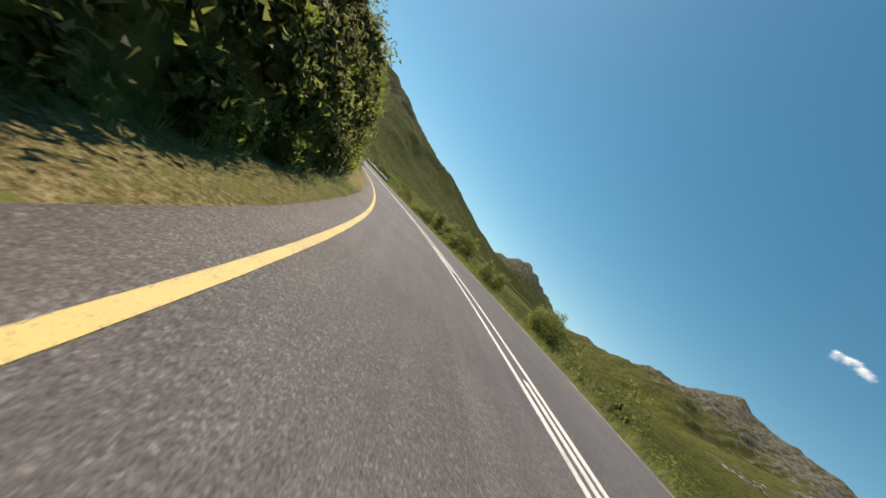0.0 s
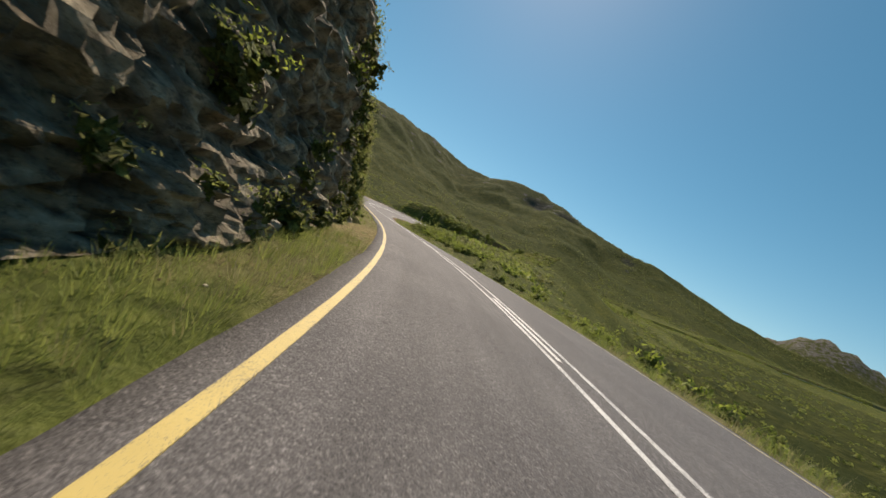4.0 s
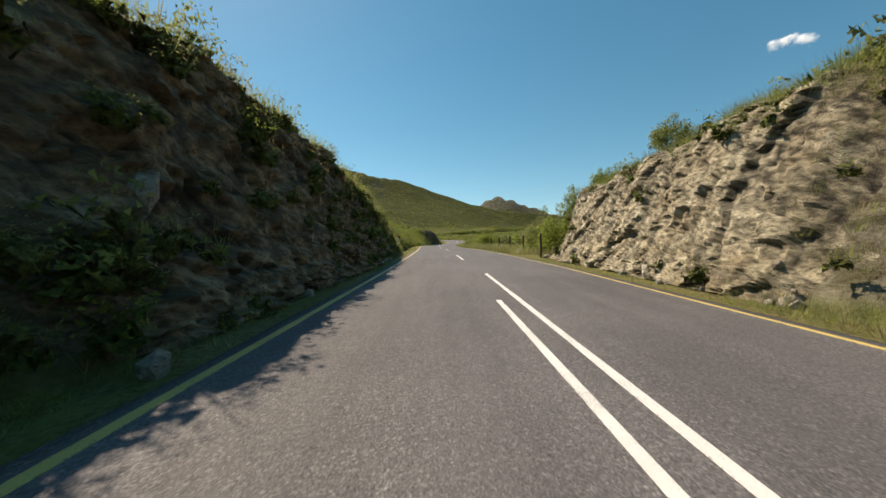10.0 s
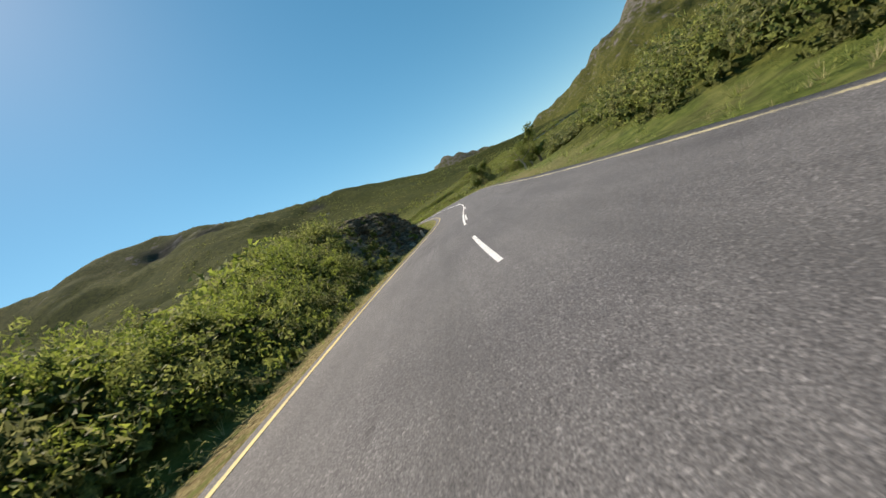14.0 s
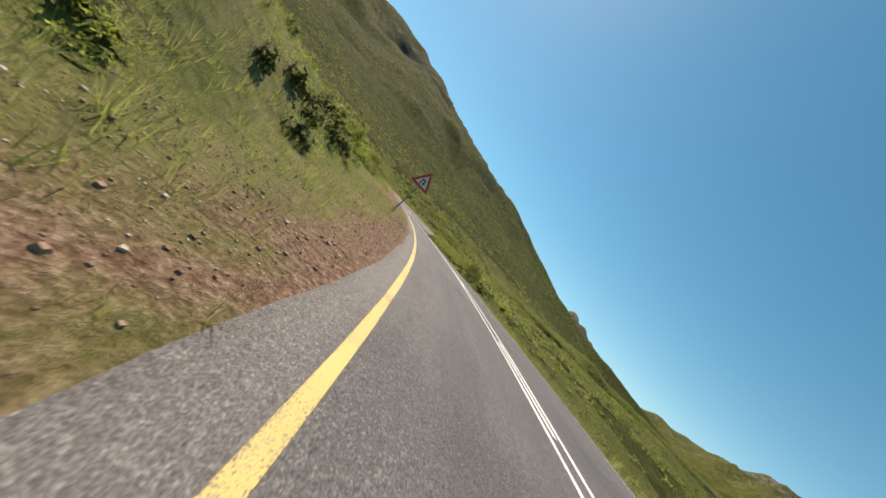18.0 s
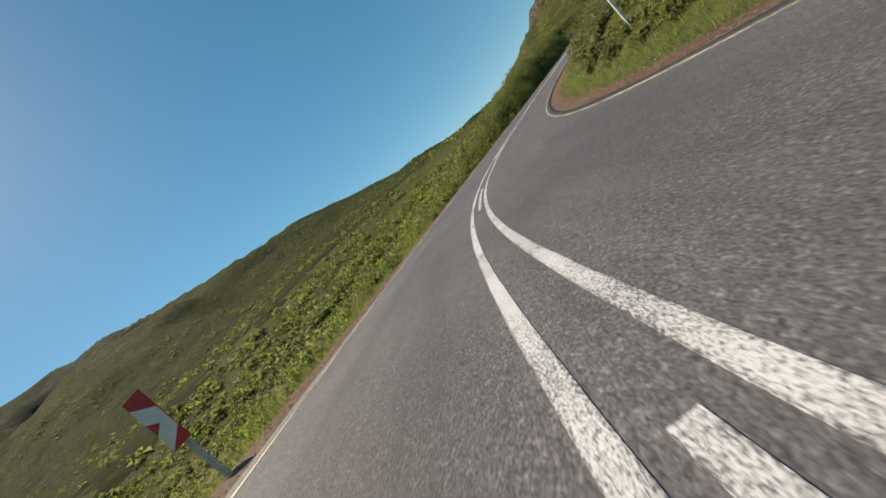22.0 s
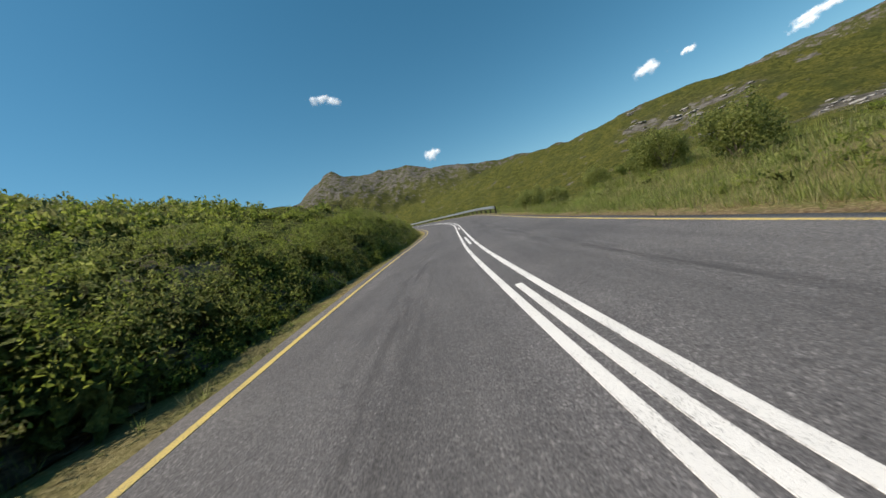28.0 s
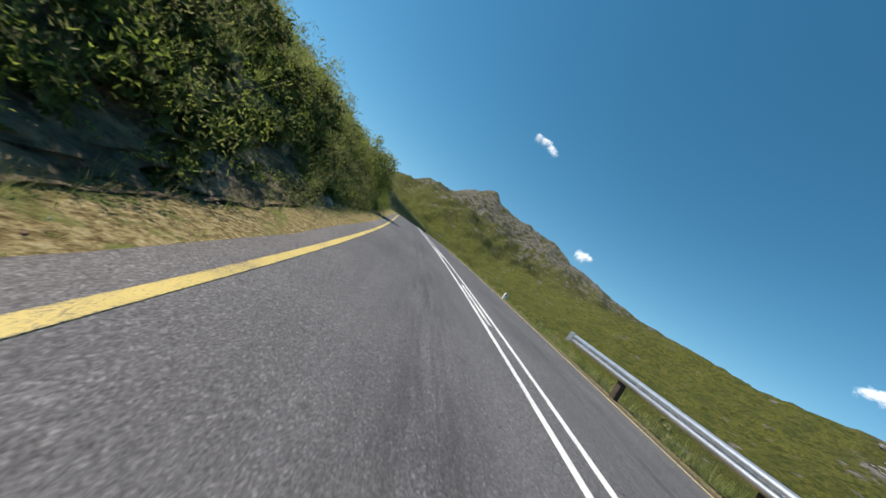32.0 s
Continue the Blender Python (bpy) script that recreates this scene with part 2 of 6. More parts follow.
# crests of the mountains: plan and height, and how far their foot reaches for each metre of height
RIDGES = [
    (2.75, [(-900, 560, 305), (-620, 680, 287), (-520, 800, 283), (-410, 1010, 290), (-255, 968, 246), (-185, 955, 257), (-110, 955, 255), (-52, 897, 230), (0, 852, 196)]),
    (3.0, [(0, 852, 196), (90, 802, 165), (138, 818, 166), (215, 826, 148), (270, 827, 134), (358, 833, 121), (436, 825, 118), (518, 825, 113), (800, 900, 118)]),
    (2.6, [(1000, 2500, 338), (1313, 2371, 482), (1527, 2221, 399), (1600, 2160, 350), (1760, 2050, 318)]),
    (2.8, [(1550, 1850, 290), (1575, 1740, 318), (1620, 1572, 325), (1690, 1300, 378), (1760, 1265, 425), (1905, 1236, 492), (1926, 1112, 574), (1960, 910, 508), (1953, 730, 492), (1915, 480, 412), (1880, 260, 368), (1840, 60, 352), (1700, -300, 350)]),
    (3.3, [(900, 810, 60), (1150, 700, 172), (963, 426, 182), (789, 283, 158), (701, 202, 161), (598, 138, 146), (517, 57, 127), (450, -100, 112), (350, -350, 130), (0, -700, 200)]),
    (3.2, [(0, -700, 200), (-700, -600, 260), (-1100, 0, 311), (-900, 560, 305)]),
    (2.6, [(1700, -300, 350), (1637, -637, 384), (1555, -741, 392), (1467, -840, 398), (1321, -975, 388), (1050, -1165, 330)]),
]
# hollows under the near crest, the shade of their cliffs painted in: place, width, depth
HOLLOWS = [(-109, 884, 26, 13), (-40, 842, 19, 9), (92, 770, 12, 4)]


def ridge_height(x, y, floor):
    """Height above the valley floor, steep under the crests and easing out below; and nearness to the crest, 0 to 1."""
    best, near = np.zeros(np.shape(x)), np.zeros(np.shape(x))
    for reach, crest in RIDGES:
        for (ax, ay, az), (bx, by, bz) in zip(crest, crest[1:]):
            vx, vy = bx - ax, by - ay
            t = np.clip(((x - ax) * vx + (y - ay) * vy) / (vx * vx + vy * vy), 0, 1)
            dist = np.hypot(x - ax - t * vx, y - ay - t * vy)
            top = np.maximum(az + t * (bz - az) - floor, 5.0)
            q = np.maximum(0, 1 - dist / (reach * top))
            h = top * q ** 1.8
            near = np.where(h > best, q, near)
            best = np.maximum(best, h)
    return best, near


def nearest(x, y):
    """Metres along the road and to its right, of places in plan."""
    x, y = np.asarray(x, float).ravel(), np.asarray(y, float).ravel()
    s, d = np.empty_like(x), np.empty_like(x)
    px, py, th = LINE[::2, 1], LINE[::2, 2], LINE[::2, 4]
    for a in range(0, len(x), 4000):
        u, v = x[a:a + 4000, None] - px, y[a:a + 4000, None] - py
        i = (u * u + v * v).argmin(1)
        n = np.arange(len(i))
        u, v, c, e = u[n, i], v[n, i], np.cos(th[i]), np.sin(th[i])
        along = -u * e + v * c
        s[a:a + 4000] = LINE[::2, 0][i] + np.clip(along, -2, 2)
        side_of = np.where(u * c + v * e < 0, -1.0, 1.0)
        d[a:a + 4000] = side_of * np.hypot(u, v)
    return s, d


def valley(x, y):
    """The road's height, averaged smoothly over the neighbourhood."""
    q, total, weight = LINE[::14], 0.0, 0.0
    for row in q:
        w = 1 / ((x - row[1]) ** 2 + (y - row[2]) ** 2 + 900.0) ** 1.5
        total, weight = total + w * row[3], weight + w
    return total / weight


def land(s, d, x=None, y=None):
    """Height of the ground beside the road, and its rockiness."""
    place = on_road(s, np.sign(d) * np.minimum(np.abs(d), 5.0))
    if x is None:
        full = on_road(s, d)
        x, y = full[..., 0], full[..., 1]
    a, verge, run, rise, slope, rock = side(s, d)
    f = np.clip((a - verge) / run, 0, 1)
    face = rise * (0.35 * f + 0.65 * f * f * (3 - 2 * f))
    past = np.maximum(a - verge - run, 0)
    up = slope * past * np.where(slope > 0, 1 / (1 + past / 13.0), 1 / (1 + past / 60.0))
    lumps = step(0.3, 2.5, a) * 0.10 * fbm(x * 0.9, y * 0.9, 3) + step(0, 1, f) * (0.35 + 0.3 * rock) * fbm(x * 0.33, y * 0.33, 9) + step(5, 25, past) * 2.0 * fbm(x * 0.06, y * 0.06, 21)
    near = place[..., 2] - 0.03 - 0.05 * np.clip(a, -1, 1.5) + face + up + lumps
    far_floor = valley(x, y) - 7 + 6 * fbm(x * 0.012, y * 0.012, 33)
    crest, close = ridge_height(x, y, far_floor)
    loose = 1 - close ** 3
    rough = (0.05 + 0.24 * loose) * fbm(x * 0.009, y * 0.009, 41, 6) - 0.16 * loose * np.abs(fbm(x * 0.014, y * 0.014, 47, 3)) * step(10, 60, crest)
    far = far_floor + crest * (1 + rough)
    for hx, hy, wide, deep in HOLLOWS:
        far = far - deep * np.exp(-(np.hypot((x - hx) * 0.7, y - hy) / wide) ** 4)
    w = step(12, 58, np.abs(d))
    return near * (1 - w) + far * w, rock * step(0.02, 0.2, f) * (1 - step(0.0, 2.0, past))


# ---- mesh helpers ----
def mesh_from(name, verts, faces, mats, smooth=True, masks=None):
    me = bpy.data.meshes.new(name)
    verts = np.asarray(verts, np.float32)
    faces = np.asarray(faces, np.int32)
    k = faces.shape[1]
    me.vertices.add(len(verts))
    me.vertices.foreach_set("co", verts.ravel())
    me.loops.add(faces.size)
    me.loops.foreach_set("vertex_index", faces.ravel())
    me.polygons.add(len(faces))
    me.polygons.foreach_set("loop_start", np.arange(0, faces.size, k, dtype=np.int32))
    me.polygons.foreach_set("use_smooth", np.full(len(faces), smooth))
    me.update(calc_edges=True)
    for m in mats if isinstance(mats, (list, tuple)) else [mats]:
        me.materials.append(m)
    for key, values in (masks or {}).items():
        at = me.attributes.new(key, "FLOAT", "POINT")
        at.data.foreach_set("value", np.asarray(values, np.float32).ravel())
    return me


def grid_faces(rows, cols):
    i = np.arange(rows - 1)[:, None] * cols + np.arange(cols - 1)[None]
    i = i.ravel()
    return np.stack([i, i + 1, i + cols + 1, i + cols], 1)


def part(name, bm, material, parent, label=""):
    me = bpy.data.meshes.new(name)
    bm.to_mesh(me)
    bm.free()
    me.materials.append(material)
    ob = new(name, me)
    ob.parent = parent
    return tagged(ob, label)


def box(bm, x0, y0, z0, x1, y1, z1, bevel=0.0):
    r = bmesh.ops.create_cube(bm, size=1, matrix=Matrix.Translation(((x0 + x1) / 2, (y0 + y1) / 2, (z0 + z1) / 2)) @ Matrix.Diagonal((x1 - x0, y1 - y0, z1 - z0, 1)))
    if bevel:
        edges = list({e for v in r["verts"] for e in v.link_edges})
        bmesh.ops.bevel(bm, geom=edges, offset=bevel, segments=2, affect="EDGES")
    return bm


# ---- materials ----
def material(name, rough=0.8, metal=0.0):
    m = bpy.data.materials.new(name)
    m.use_nodes = True
    b = m.node_tree.nodes["Principled BSDF"]
    b.inputs["Roughness"].default_value, b.inputs["Metallic"].default_value = rough, metal
    return m, m.node_tree, b


def node(nt, kind, **values):
    n = nt.nodes.new(kind)
    for key, v in values.items():
        n.inputs[key.replace("_", " ")].default_value = v
    return n


def coords(nt, scale=1.0):
    g = nt.nodes.new("ShaderNodeNewGeometry")
    m = nt.nodes.new("ShaderNodeMapping")
    m.inputs["Scale"].default_value = (scale, scale, scale) if not isinstance(scale, tuple) else scale
    nt.links.new(g.outputs["Position"], m.inputs["Vector"])
    return m.outputs[0]


def noise_node(nt, vec, scale, detail=4.0, rough=0.55):
    n = node(nt, "ShaderNodeTexNoise", Scale=scale, Detail=detail, Roughness=rough)
    nt.links.new(vec, n.inputs["Vector"])
    return n.outputs["Fac"]


def ramp(nt, fac, stops):
    r = nt.nodes.new("ShaderNodeValToRGB")
    while len(r.color_ramp.elements) < len(stops):
        r.color_ramp.elements.new(0.5)
    for e, (p, c) in zip(r.color_ramp.elements, stops):
        e.position, e.color = p, (*c, 1) if len(c) == 3 else c
    nt.links.new(fac, r.inputs[0])
    return r.outputs[0]


def mix(nt, fac, a, b, blend="MIX"):
    m = nt.nodes.new("ShaderNodeMix")
    m.data_type, m.blend_type = "RGBA", blend
    for sock, v in ((m.inputs[0], fac), (m.inputs[6], a), (m.inputs[7], b)):
        if isinstance(v, bpy.types.NodeSocket):
            nt.links.new(v, sock)
        else:
            sock.default_value = v if isinstance(v, float) else (*v, 1)
    return m.outputs[2]


def maths(nt, op, a, b=0.0):
    m = nt.nodes.new("ShaderNodeMath")
    m.operation = op
    for sock, v in ((m.inputs[0], a), (m.inputs[1], b)):
        if isinstance(v, bpy.types.NodeSocket):
            nt.links.new(v, sock)
        else:
            sock.default_value = v
    return m.outputs[0]


def mask_of(nt, name):
    a = nt.nodes.new("ShaderNodeAttribute")
    a.attribute_name = name
    return a.outputs["Fac"]


def relief(nt, b, height, strength, distance):
    n = node(nt, "ShaderNodeBump", Strength=strength, Distance=distance)
    nt.links.new(height, n.inputs["Height"])
    nt.links.new(n.outputs[0], b.inputs["Normal"])


def asphalt_material():
    m, nt, b = material("asphalt", 0.78)
    v = coords(nt)
    chips = noise_node(nt, v, 75.0, 3.0, 0.7)
    fine = ramp(nt, chips, [(0.32, (0.046, 0.0445, 0.045)), (0.46, (0.100, 0.097, 0.0975)), (0.58, (0.142, 0.138, 0.138)), (0.72, (0.25, 0.243, 0.238))])
    broad = ramp(nt, noise_node(nt, v, 0.35, 5.0, 0.6), [(0.3, (0.82, 0.81, 0.83)), (0.7, (1.18, 1.17, 1.16))])
    col = mix(nt, 1.0, fine, broad, "MULTIPLY")
    # single chips of stone, pale and dark
    edge, tint = cell_node(nt, v, 55.0)
    grey = nt.nodes.new("ShaderNodeSeparateColor")
    nt.links.new(tint, grey.inputs[0])
    col = mix(nt, 1.0, col, ramp(nt, grey.outputs[0], [(0.0, (0.78, 0.78, 0.79)), (0.35, (0.96, 0.96, 0.96)), (0.80, (1.03, 1.03, 1.03)), (0.95, (1.5, 1.49, 1.47))]), "MULTIPLY")
    coarse = noise_node(nt, v, 24.0, 4.0, 0.75)
    col = mix(nt, 1.0, col, ramp(nt, coarse, [(0.32, (0.66, 0.66, 0.66)), (0.44, (0.96, 0.96, 0.96)), (0.60, (1.02, 1.02, 1.02)), (0.70, (1.6, 1.6, 1.6))]), "MULTIPLY")
    drips = noise_node(nt, v, 5.0, 3.0, 0.6)
    col = mix(nt, ramp(nt, drips, [(0.68, (0, 0, 0)), (0.74, (0.6, 0.6, 0.6))]), col, (0.035, 0.034, 0.034))
    col = mix(nt, maths(nt, "MULTIPLY", mask_of(nt, "wear"), 0.35), col, (0.085, 0.083, 0.083))
    # oil and bitumen along the middle of the lane
    lane = nt.nodes.new("ShaderNodeCombineXYZ")
    nt.links.new(mask_of(nt, "across"), lane.inputs[0])
    nt.links.new(maths(nt, "MULTIPLY", mask_of(nt, "along"), 0.07), lane.inputs[1])
    streak = noise_node(nt, lane.outputs[0], 5.0, 6.0, 0.7)
    col = mix(nt, 1.0, col, ramp(nt, noise_node(nt, lane.outputs[0], 1.7, 5.0, 0.65), [(0.32, (0.86, 0.86, 0.86)), (0.68, (1.14, 1.14, 1.14))]), "MULTIPLY")
    oily = maths(nt, "MULTIPLY", mask_of(nt, "oil"), ramp(nt, streak, [(0.44, (0, 0, 0)), (0.62, (0.75, 0.75, 0.75))]))
    col = mix(nt, oily, col, (0.048, 0.046, 0.046))
    nt.links.new(col, b.inputs["Base Color"])
    nt.links.new(ramp(nt, chips, [(0.3, (0.85, 0.85, 0.85)), (0.75, (0.65, 0.65, 0.65))]), b.inputs["Roughness"])
    b.inputs["Specular IOR Level"].default_value = 0.3
    relief(nt, b, maths(nt, "SUBTRACT", maths(nt, "ADD", chips, coarse), maths(nt, "MULTIPLY", edge, 0.7)), 0.42, 0.012)
    return m


def paint_material(name, colour, worn):
    """Road paint on chippings: worn through on the tops of the stones, thinner in patches and along its sides."""
    m, nt, b = material(name, 0.55)
    v = coords(nt)
    chips = noise_node(nt, v, 92.0, 4.0, 0.75)
    dirt = noise_node(nt, v, 3.0, 4.0)
    patches = noise_node(nt, v, 1.1, 4.0, 0.6)
    col = mix(nt, dirt, tuple(c * 0.78 for c in colour), colour)
    level = maths(nt, "ADD", maths(nt, "SUBTRACT", chips, maths(nt, "MULTIPLY", maths(nt, "SUBTRACT", patches, 0.5), 0.35)), maths(nt, "MULTIPLY", mask_of(nt, "rim"), -0.07))
    gone = ramp(nt, level, [(worn, (1, 1, 1)), (worn + 0.05, (0, 0, 0))])
    col = mix(nt, gone, col, (0.085, 0.083, 0.083))
    nt.links.new(col, b.inputs["Base Color"])
    relief(nt, b, chips, 0.5, 0.006)
    return m


def cell_node(nt, vec, scale):
    n = node(nt, "ShaderNodeTexVoronoi", Scale=scale)
    nt.links.new(vec, n.inputs["Vector"])
    return n.outputs["Distance"], n.outputs["Color"]


def land_material():
    """Verges, banks and hills: grass, leaf litter, gravel, low heath, rock."""
    m, nt, b = material("veld", 0.9)
    b.inputs["Specular IOR Level"].default_value = 0.08
    v = coords(nt)
    n1, n2, n3 = noise_node(nt, v, 0.22, 5.0, 0.6), noise_node(nt, v, 2.6, 5.0, 0.65), noise_node(nt, v, 14.0, 5.0, 0.75)
    green = ramp(nt, n2, [(0.3, (0.034, 0.050, 0.012)), (0.5, (0.095, 0.125, 0.030)), (0.7, (0.175, 0.195, 0.055))])
    straw = ramp(nt, n3, [(0.3, (0.09, 0.075, 0.035)), (0.7, (0.33, 0.28, 0.14))])
    veg = mix(nt, ramp(nt, n1, [(0.46, (0, 0, 0)), (0.66, (0.8, 0.8, 0.8))]), green, straw)
    litter = ramp(nt, n3, [(0.30, (0.055, 0.042, 0.018)), (0.44, (0.17, 0.125, 0.055)), (0.56, (0.36, 0.29, 0.14)), (0.70, (0.50, 0.44, 0.27))])
    litter = mix(nt, ramp(nt, n2, [(0.52, (0, 0, 0)), (0.62, (0.85, 0.85, 0.85))]), litter, green)
    col = mix(nt, mask_of(nt, "litter"), veg, litter)
    gravel = ramp(nt, n3, [(0.3, (0.065, 0.036, 0.024)), (0.44, (0.155, 0.090, 0.062)), (0.57, (0.28, 0.180, 0.130)), (0.70, (0.47, 0.37, 0.30))])
    gravel = mix(nt, ramp(nt, n1, [(0.54, (0, 0, 0)), (0.70, (0.5, 0.5, 0.5))]), gravel, (0.30, 0.24, 0.17))
    col = mix(nt, mask_of(nt, "gravel"), col, gravel)
    # low heath cover
    tuftsn = noise_node(nt, v, 2.1, 7.0, 0.72)
    clump = ramp(nt, tuftsn, [(0.34, (0.025, 0.032, 0.008)), (0.46, (0.069, 0.081, 0.019)), (0.58, (0.122, 0.131, 0.031)), (0.72, (0.200, 0.191, 0.058))])
    tone = ramp(nt, noise_node(nt, v, 0.13, 5.0, 0.6), [(0.3, (0.72, 0.78, 0.66)), (0.5, (1.0, 1.0, 1.0)), (0.7, (1.28, 1.20, 1.05))])
    heath = mix(nt, 1.0, clump, tone, "MULTIPLY")
    col = mix(nt, mask_of(nt, "cover"), col, heath)
    vs = coords(nt, (1.0, 1.0, 2.2))
    rn = noise_node(nt, vs, 1.6, 8.0, 0.68)
    rock = ramp(nt, rn, [(0.32, (0.030, 0.026, 0.022)), (0.47, (0.14, 0.115, 0.09)), (0.58, (0.27, 0.235, 0.195)), (0.72, (0.42, 0.38, 0.33))])
    col = mix(nt, maths(nt, "MULTIPLY", mask_of(nt, "rock"), 0.7), col, rock)
    nt.links.new(col, b.inputs["Base Color"])
    low = maths(nt, "ADD", maths(nt, "MULTIPLY", n3, 0.25), maths(nt, "MULTIPLY", tuftsn, mask_of(nt, "cover")))
    relief(nt, b, low, 0.8, 0.4)
    return m


def mountain_material():
    m, nt, b = material("mountain_heath", 0.95)
    b.inputs["Specular IOR Level"].default_value = 0.05
    v = coords(nt)
    big, mid_, fine = noise_node(nt, v, 0.006, 6.0, 0.6), noise_node(nt, v, 0.045, 7.0, 0.65), noise_node(nt, v, 0.55, 8.0, 0.74)
    green = ramp(nt, fine, [(0.32, (0.020, 0.024, 0.007)), (0.46, (0.050, 0.060, 0.014)), (0.58, (0.089, 0.099, 0.024)), (0.72, (0.156, 0.153, 0.048))])
    dry = ramp(nt, fine, [(0.32, (0.026, 0.030, 0.009)), (0.46, (0.066, 0.072, 0.019)), (0.58, (0.108, 0.108, 0.031)), (0.72, (0.175, 0.165, 0.060))])
    col = mix(nt, ramp(nt, big, [(0.40, (0, 0, 0)), (0.60, (1, 1, 1))]), green, dry)
    parched = ramp(nt, fine, [(0.32, (0.034, 0.034, 0.008)), (0.46, (0.087, 0.088, 0.017)), (0.58, (0.140, 0.134, 0.029)), (0.72, (0.213, 0.199, 0.062))])
    col = mix(nt, maths(nt, "MULTIPLY", mask_of(nt, "parched"), 0.7), col, parched)
    bushy = noise_node(nt, v, 0.16, 7.0, 0.7)
    col = mix(nt, ramp(nt, bushy, [(0.42, (0.75, 0.75, 0.75)), (0.52, (0, 0, 0))]), col, (0.027, 0.038, 0.011))
    col = mix(nt, ramp(nt, mid_, [(0.36, (0.7, 0.7, 0.7)), (0.52, (0, 0, 0))]), col, (0.040, 0.053, 0.016))
    vs = coords(nt, (1.0, 1.0, 2.6))
    rn = noise_node(nt, vs, 0.09, 9.0, 0.72)
    stone = ramp(nt, rn, [(0.32, (0.032, 0.030, 0.029)), (0.48, (0.105, 0.097, 0.090)), (0.60, (0.175, 0.163, 0.152)), (0.72, (0.27, 0.255, 0.24))])
    brown = ramp(nt, fine, [(0.32, (0.022, 0.022, 0.014)), (0.50, (0.056, 0.054, 0.034)), (0.70, (0.11, 0.105, 0.072))])
    col = mix(nt, maths(nt, "MULTIPLY", ramp(nt, maths(nt, "ADD", mask_of(nt, "crag"), maths(nt, "MULTIPLY", maths(nt, "SUBTRACT", bushy, 0.5), 1.2)), [(0.25, (0, 0, 0)), (0.75, (1, 1, 1))]), 0.3), col, brown)
    want = maths(nt, "ADD", mid_, maths(nt, "MULTIPLY", maths(nt, "SUBTRACT", mask_of(nt, "crag"), 0.5), 0.22))
    bare = ramp(nt, want, [(0.58, (0, 0, 0)), (0.64, (0.9, 0.9, 0.9))])
    col = mix(nt, bare, col, stone)
    # shadow of the cliffs under the crest, mixed in as darker stone
    col = mix(nt, maths(nt, "MULTIPLY", mask_of(nt, "cliff_shade"), 0.8), col, ramp(nt, rn, [(0.35, (0.024, 0.024, 0.024)), (0.52, (0.060, 0.057, 0.052)), (0.70, (0.15, 0.14, 0.125))]))
    nt.links.new(col, b.inputs["Base Color"])
    relief(nt, b, mix(nt, bare, maths(nt, "ADD", maths(nt, "MULTIPLY", fine, 0.7), maths(nt, "MULTIPLY", bushy, 0.6)), rn), 0.9, 2.3)
    return m


def leaf_material(name, dark, light, back=0.35):
    m, nt, b = material(name, 0.6)
    b.inputs["Specular IOR Level"].default_value = 0.3
    v = coords(nt)
    g = nt.nodes.new("ShaderNodeNewGeometry")
    n = noise_node(nt, v, 0.55, 4.0, 0.6)
    f = maths(nt, "ADD", maths(nt, "MULTIPLY", g.outputs["Random Per Island"], 0.55), maths(nt, "MULTIPLY", n, 0.6))
    col = ramp(nt, f, [(0.22, dark), (0.82, light)])
    nt.links.new(col, b.inputs["Base Color"])
    t = nt.nodes.new("ShaderNodeBsdfTranslucent")
    nt.links.new(col, t.inputs["Color"])
    s = nt.nodes.new("ShaderNodeMixShader")
    s.inputs[0].default_value = back
    out = nt.nodes["Material Output"]
    nt.links.new(b.outputs[0], s.inputs[1])
    nt.links.new(t.outputs[0], s.inputs[2])
    nt.links.new(s.outputs[0], out.inputs["Surface"])
    return m


def plain(name, colour, rough=0.7, metal=0.0, spot=0.25, scale=6.0):
    m, nt, b = material(name, rough, metal)
    n = noise_node(nt, coords(nt), scale, 5.0, 0.6)
    nt.links.new(ramp(nt, n, [(0.3, tuple(c * (1 - spot) for c in colour)), (0.7, tuple(min(1, c * (1 + spot)) for c in colour))]), b.inputs["Base Color"])
    relief(nt, b, n, 0.2, 0.01)
    return m


ASPHALT = asphalt_material()
WHITE = paint_material("white_road_paint", (0.80, 0.79, 0.76), 0.36)
WORN = paint_material("worn_white_road_paint", (0.78, 0.77, 0.73), 0.475)
CHIPPED = paint_material("chipped_white_road_paint", (0.78, 0.77, 0.74), 0.43)
YELLOW = paint_material("yellow_road_paint", (0.66, 0.50, 0.15), 0.38)
PALE_YELLOW = paint_material("faded_yellow_road_paint", (0.66, 0.56, 0.30), 0.47)
LAND = land_material()
MOUNTAIN = mountain_material()
HEATH = leaf_material("heath_leaves", (0.082, 0.095, 0.032), (0.34, 0.34, 0.14), 0.55)
OLIVE = leaf_material("olive_leaves", (0.095, 0.125, 0.030), (0.34, 0.37, 0.11), 0.6)
BRIGHT = leaf_material("bright_leaves", (0.10, 0.145, 0.025), (0.35, 0.41, 0.08), 0.6)
DRY = leaf_material("dry_grass", (0.17, 0.16, 0.06), (0.46, 0.41, 0.21), 0.45)
GREENGRASS = leaf_material("green_grass", (0.11, 0.15, 0.035), (0.37, 0.42, 0.12), 0.5)
BARK = plain("grey_bark", (0.16, 0.13, 0.10), 0.9)
STEEL = plain("galvanised_steel", (0.62, 0.64, 0.66), 0.38, 0.85, 0.12)
TIMBER = plain("dark_timber", (0.055, 0.042, 0.032), 0.85)
WHITEPAINT = plain("white_paint", (0.78, 0.77, 0.74), 0.5, 0.0, 0.08)
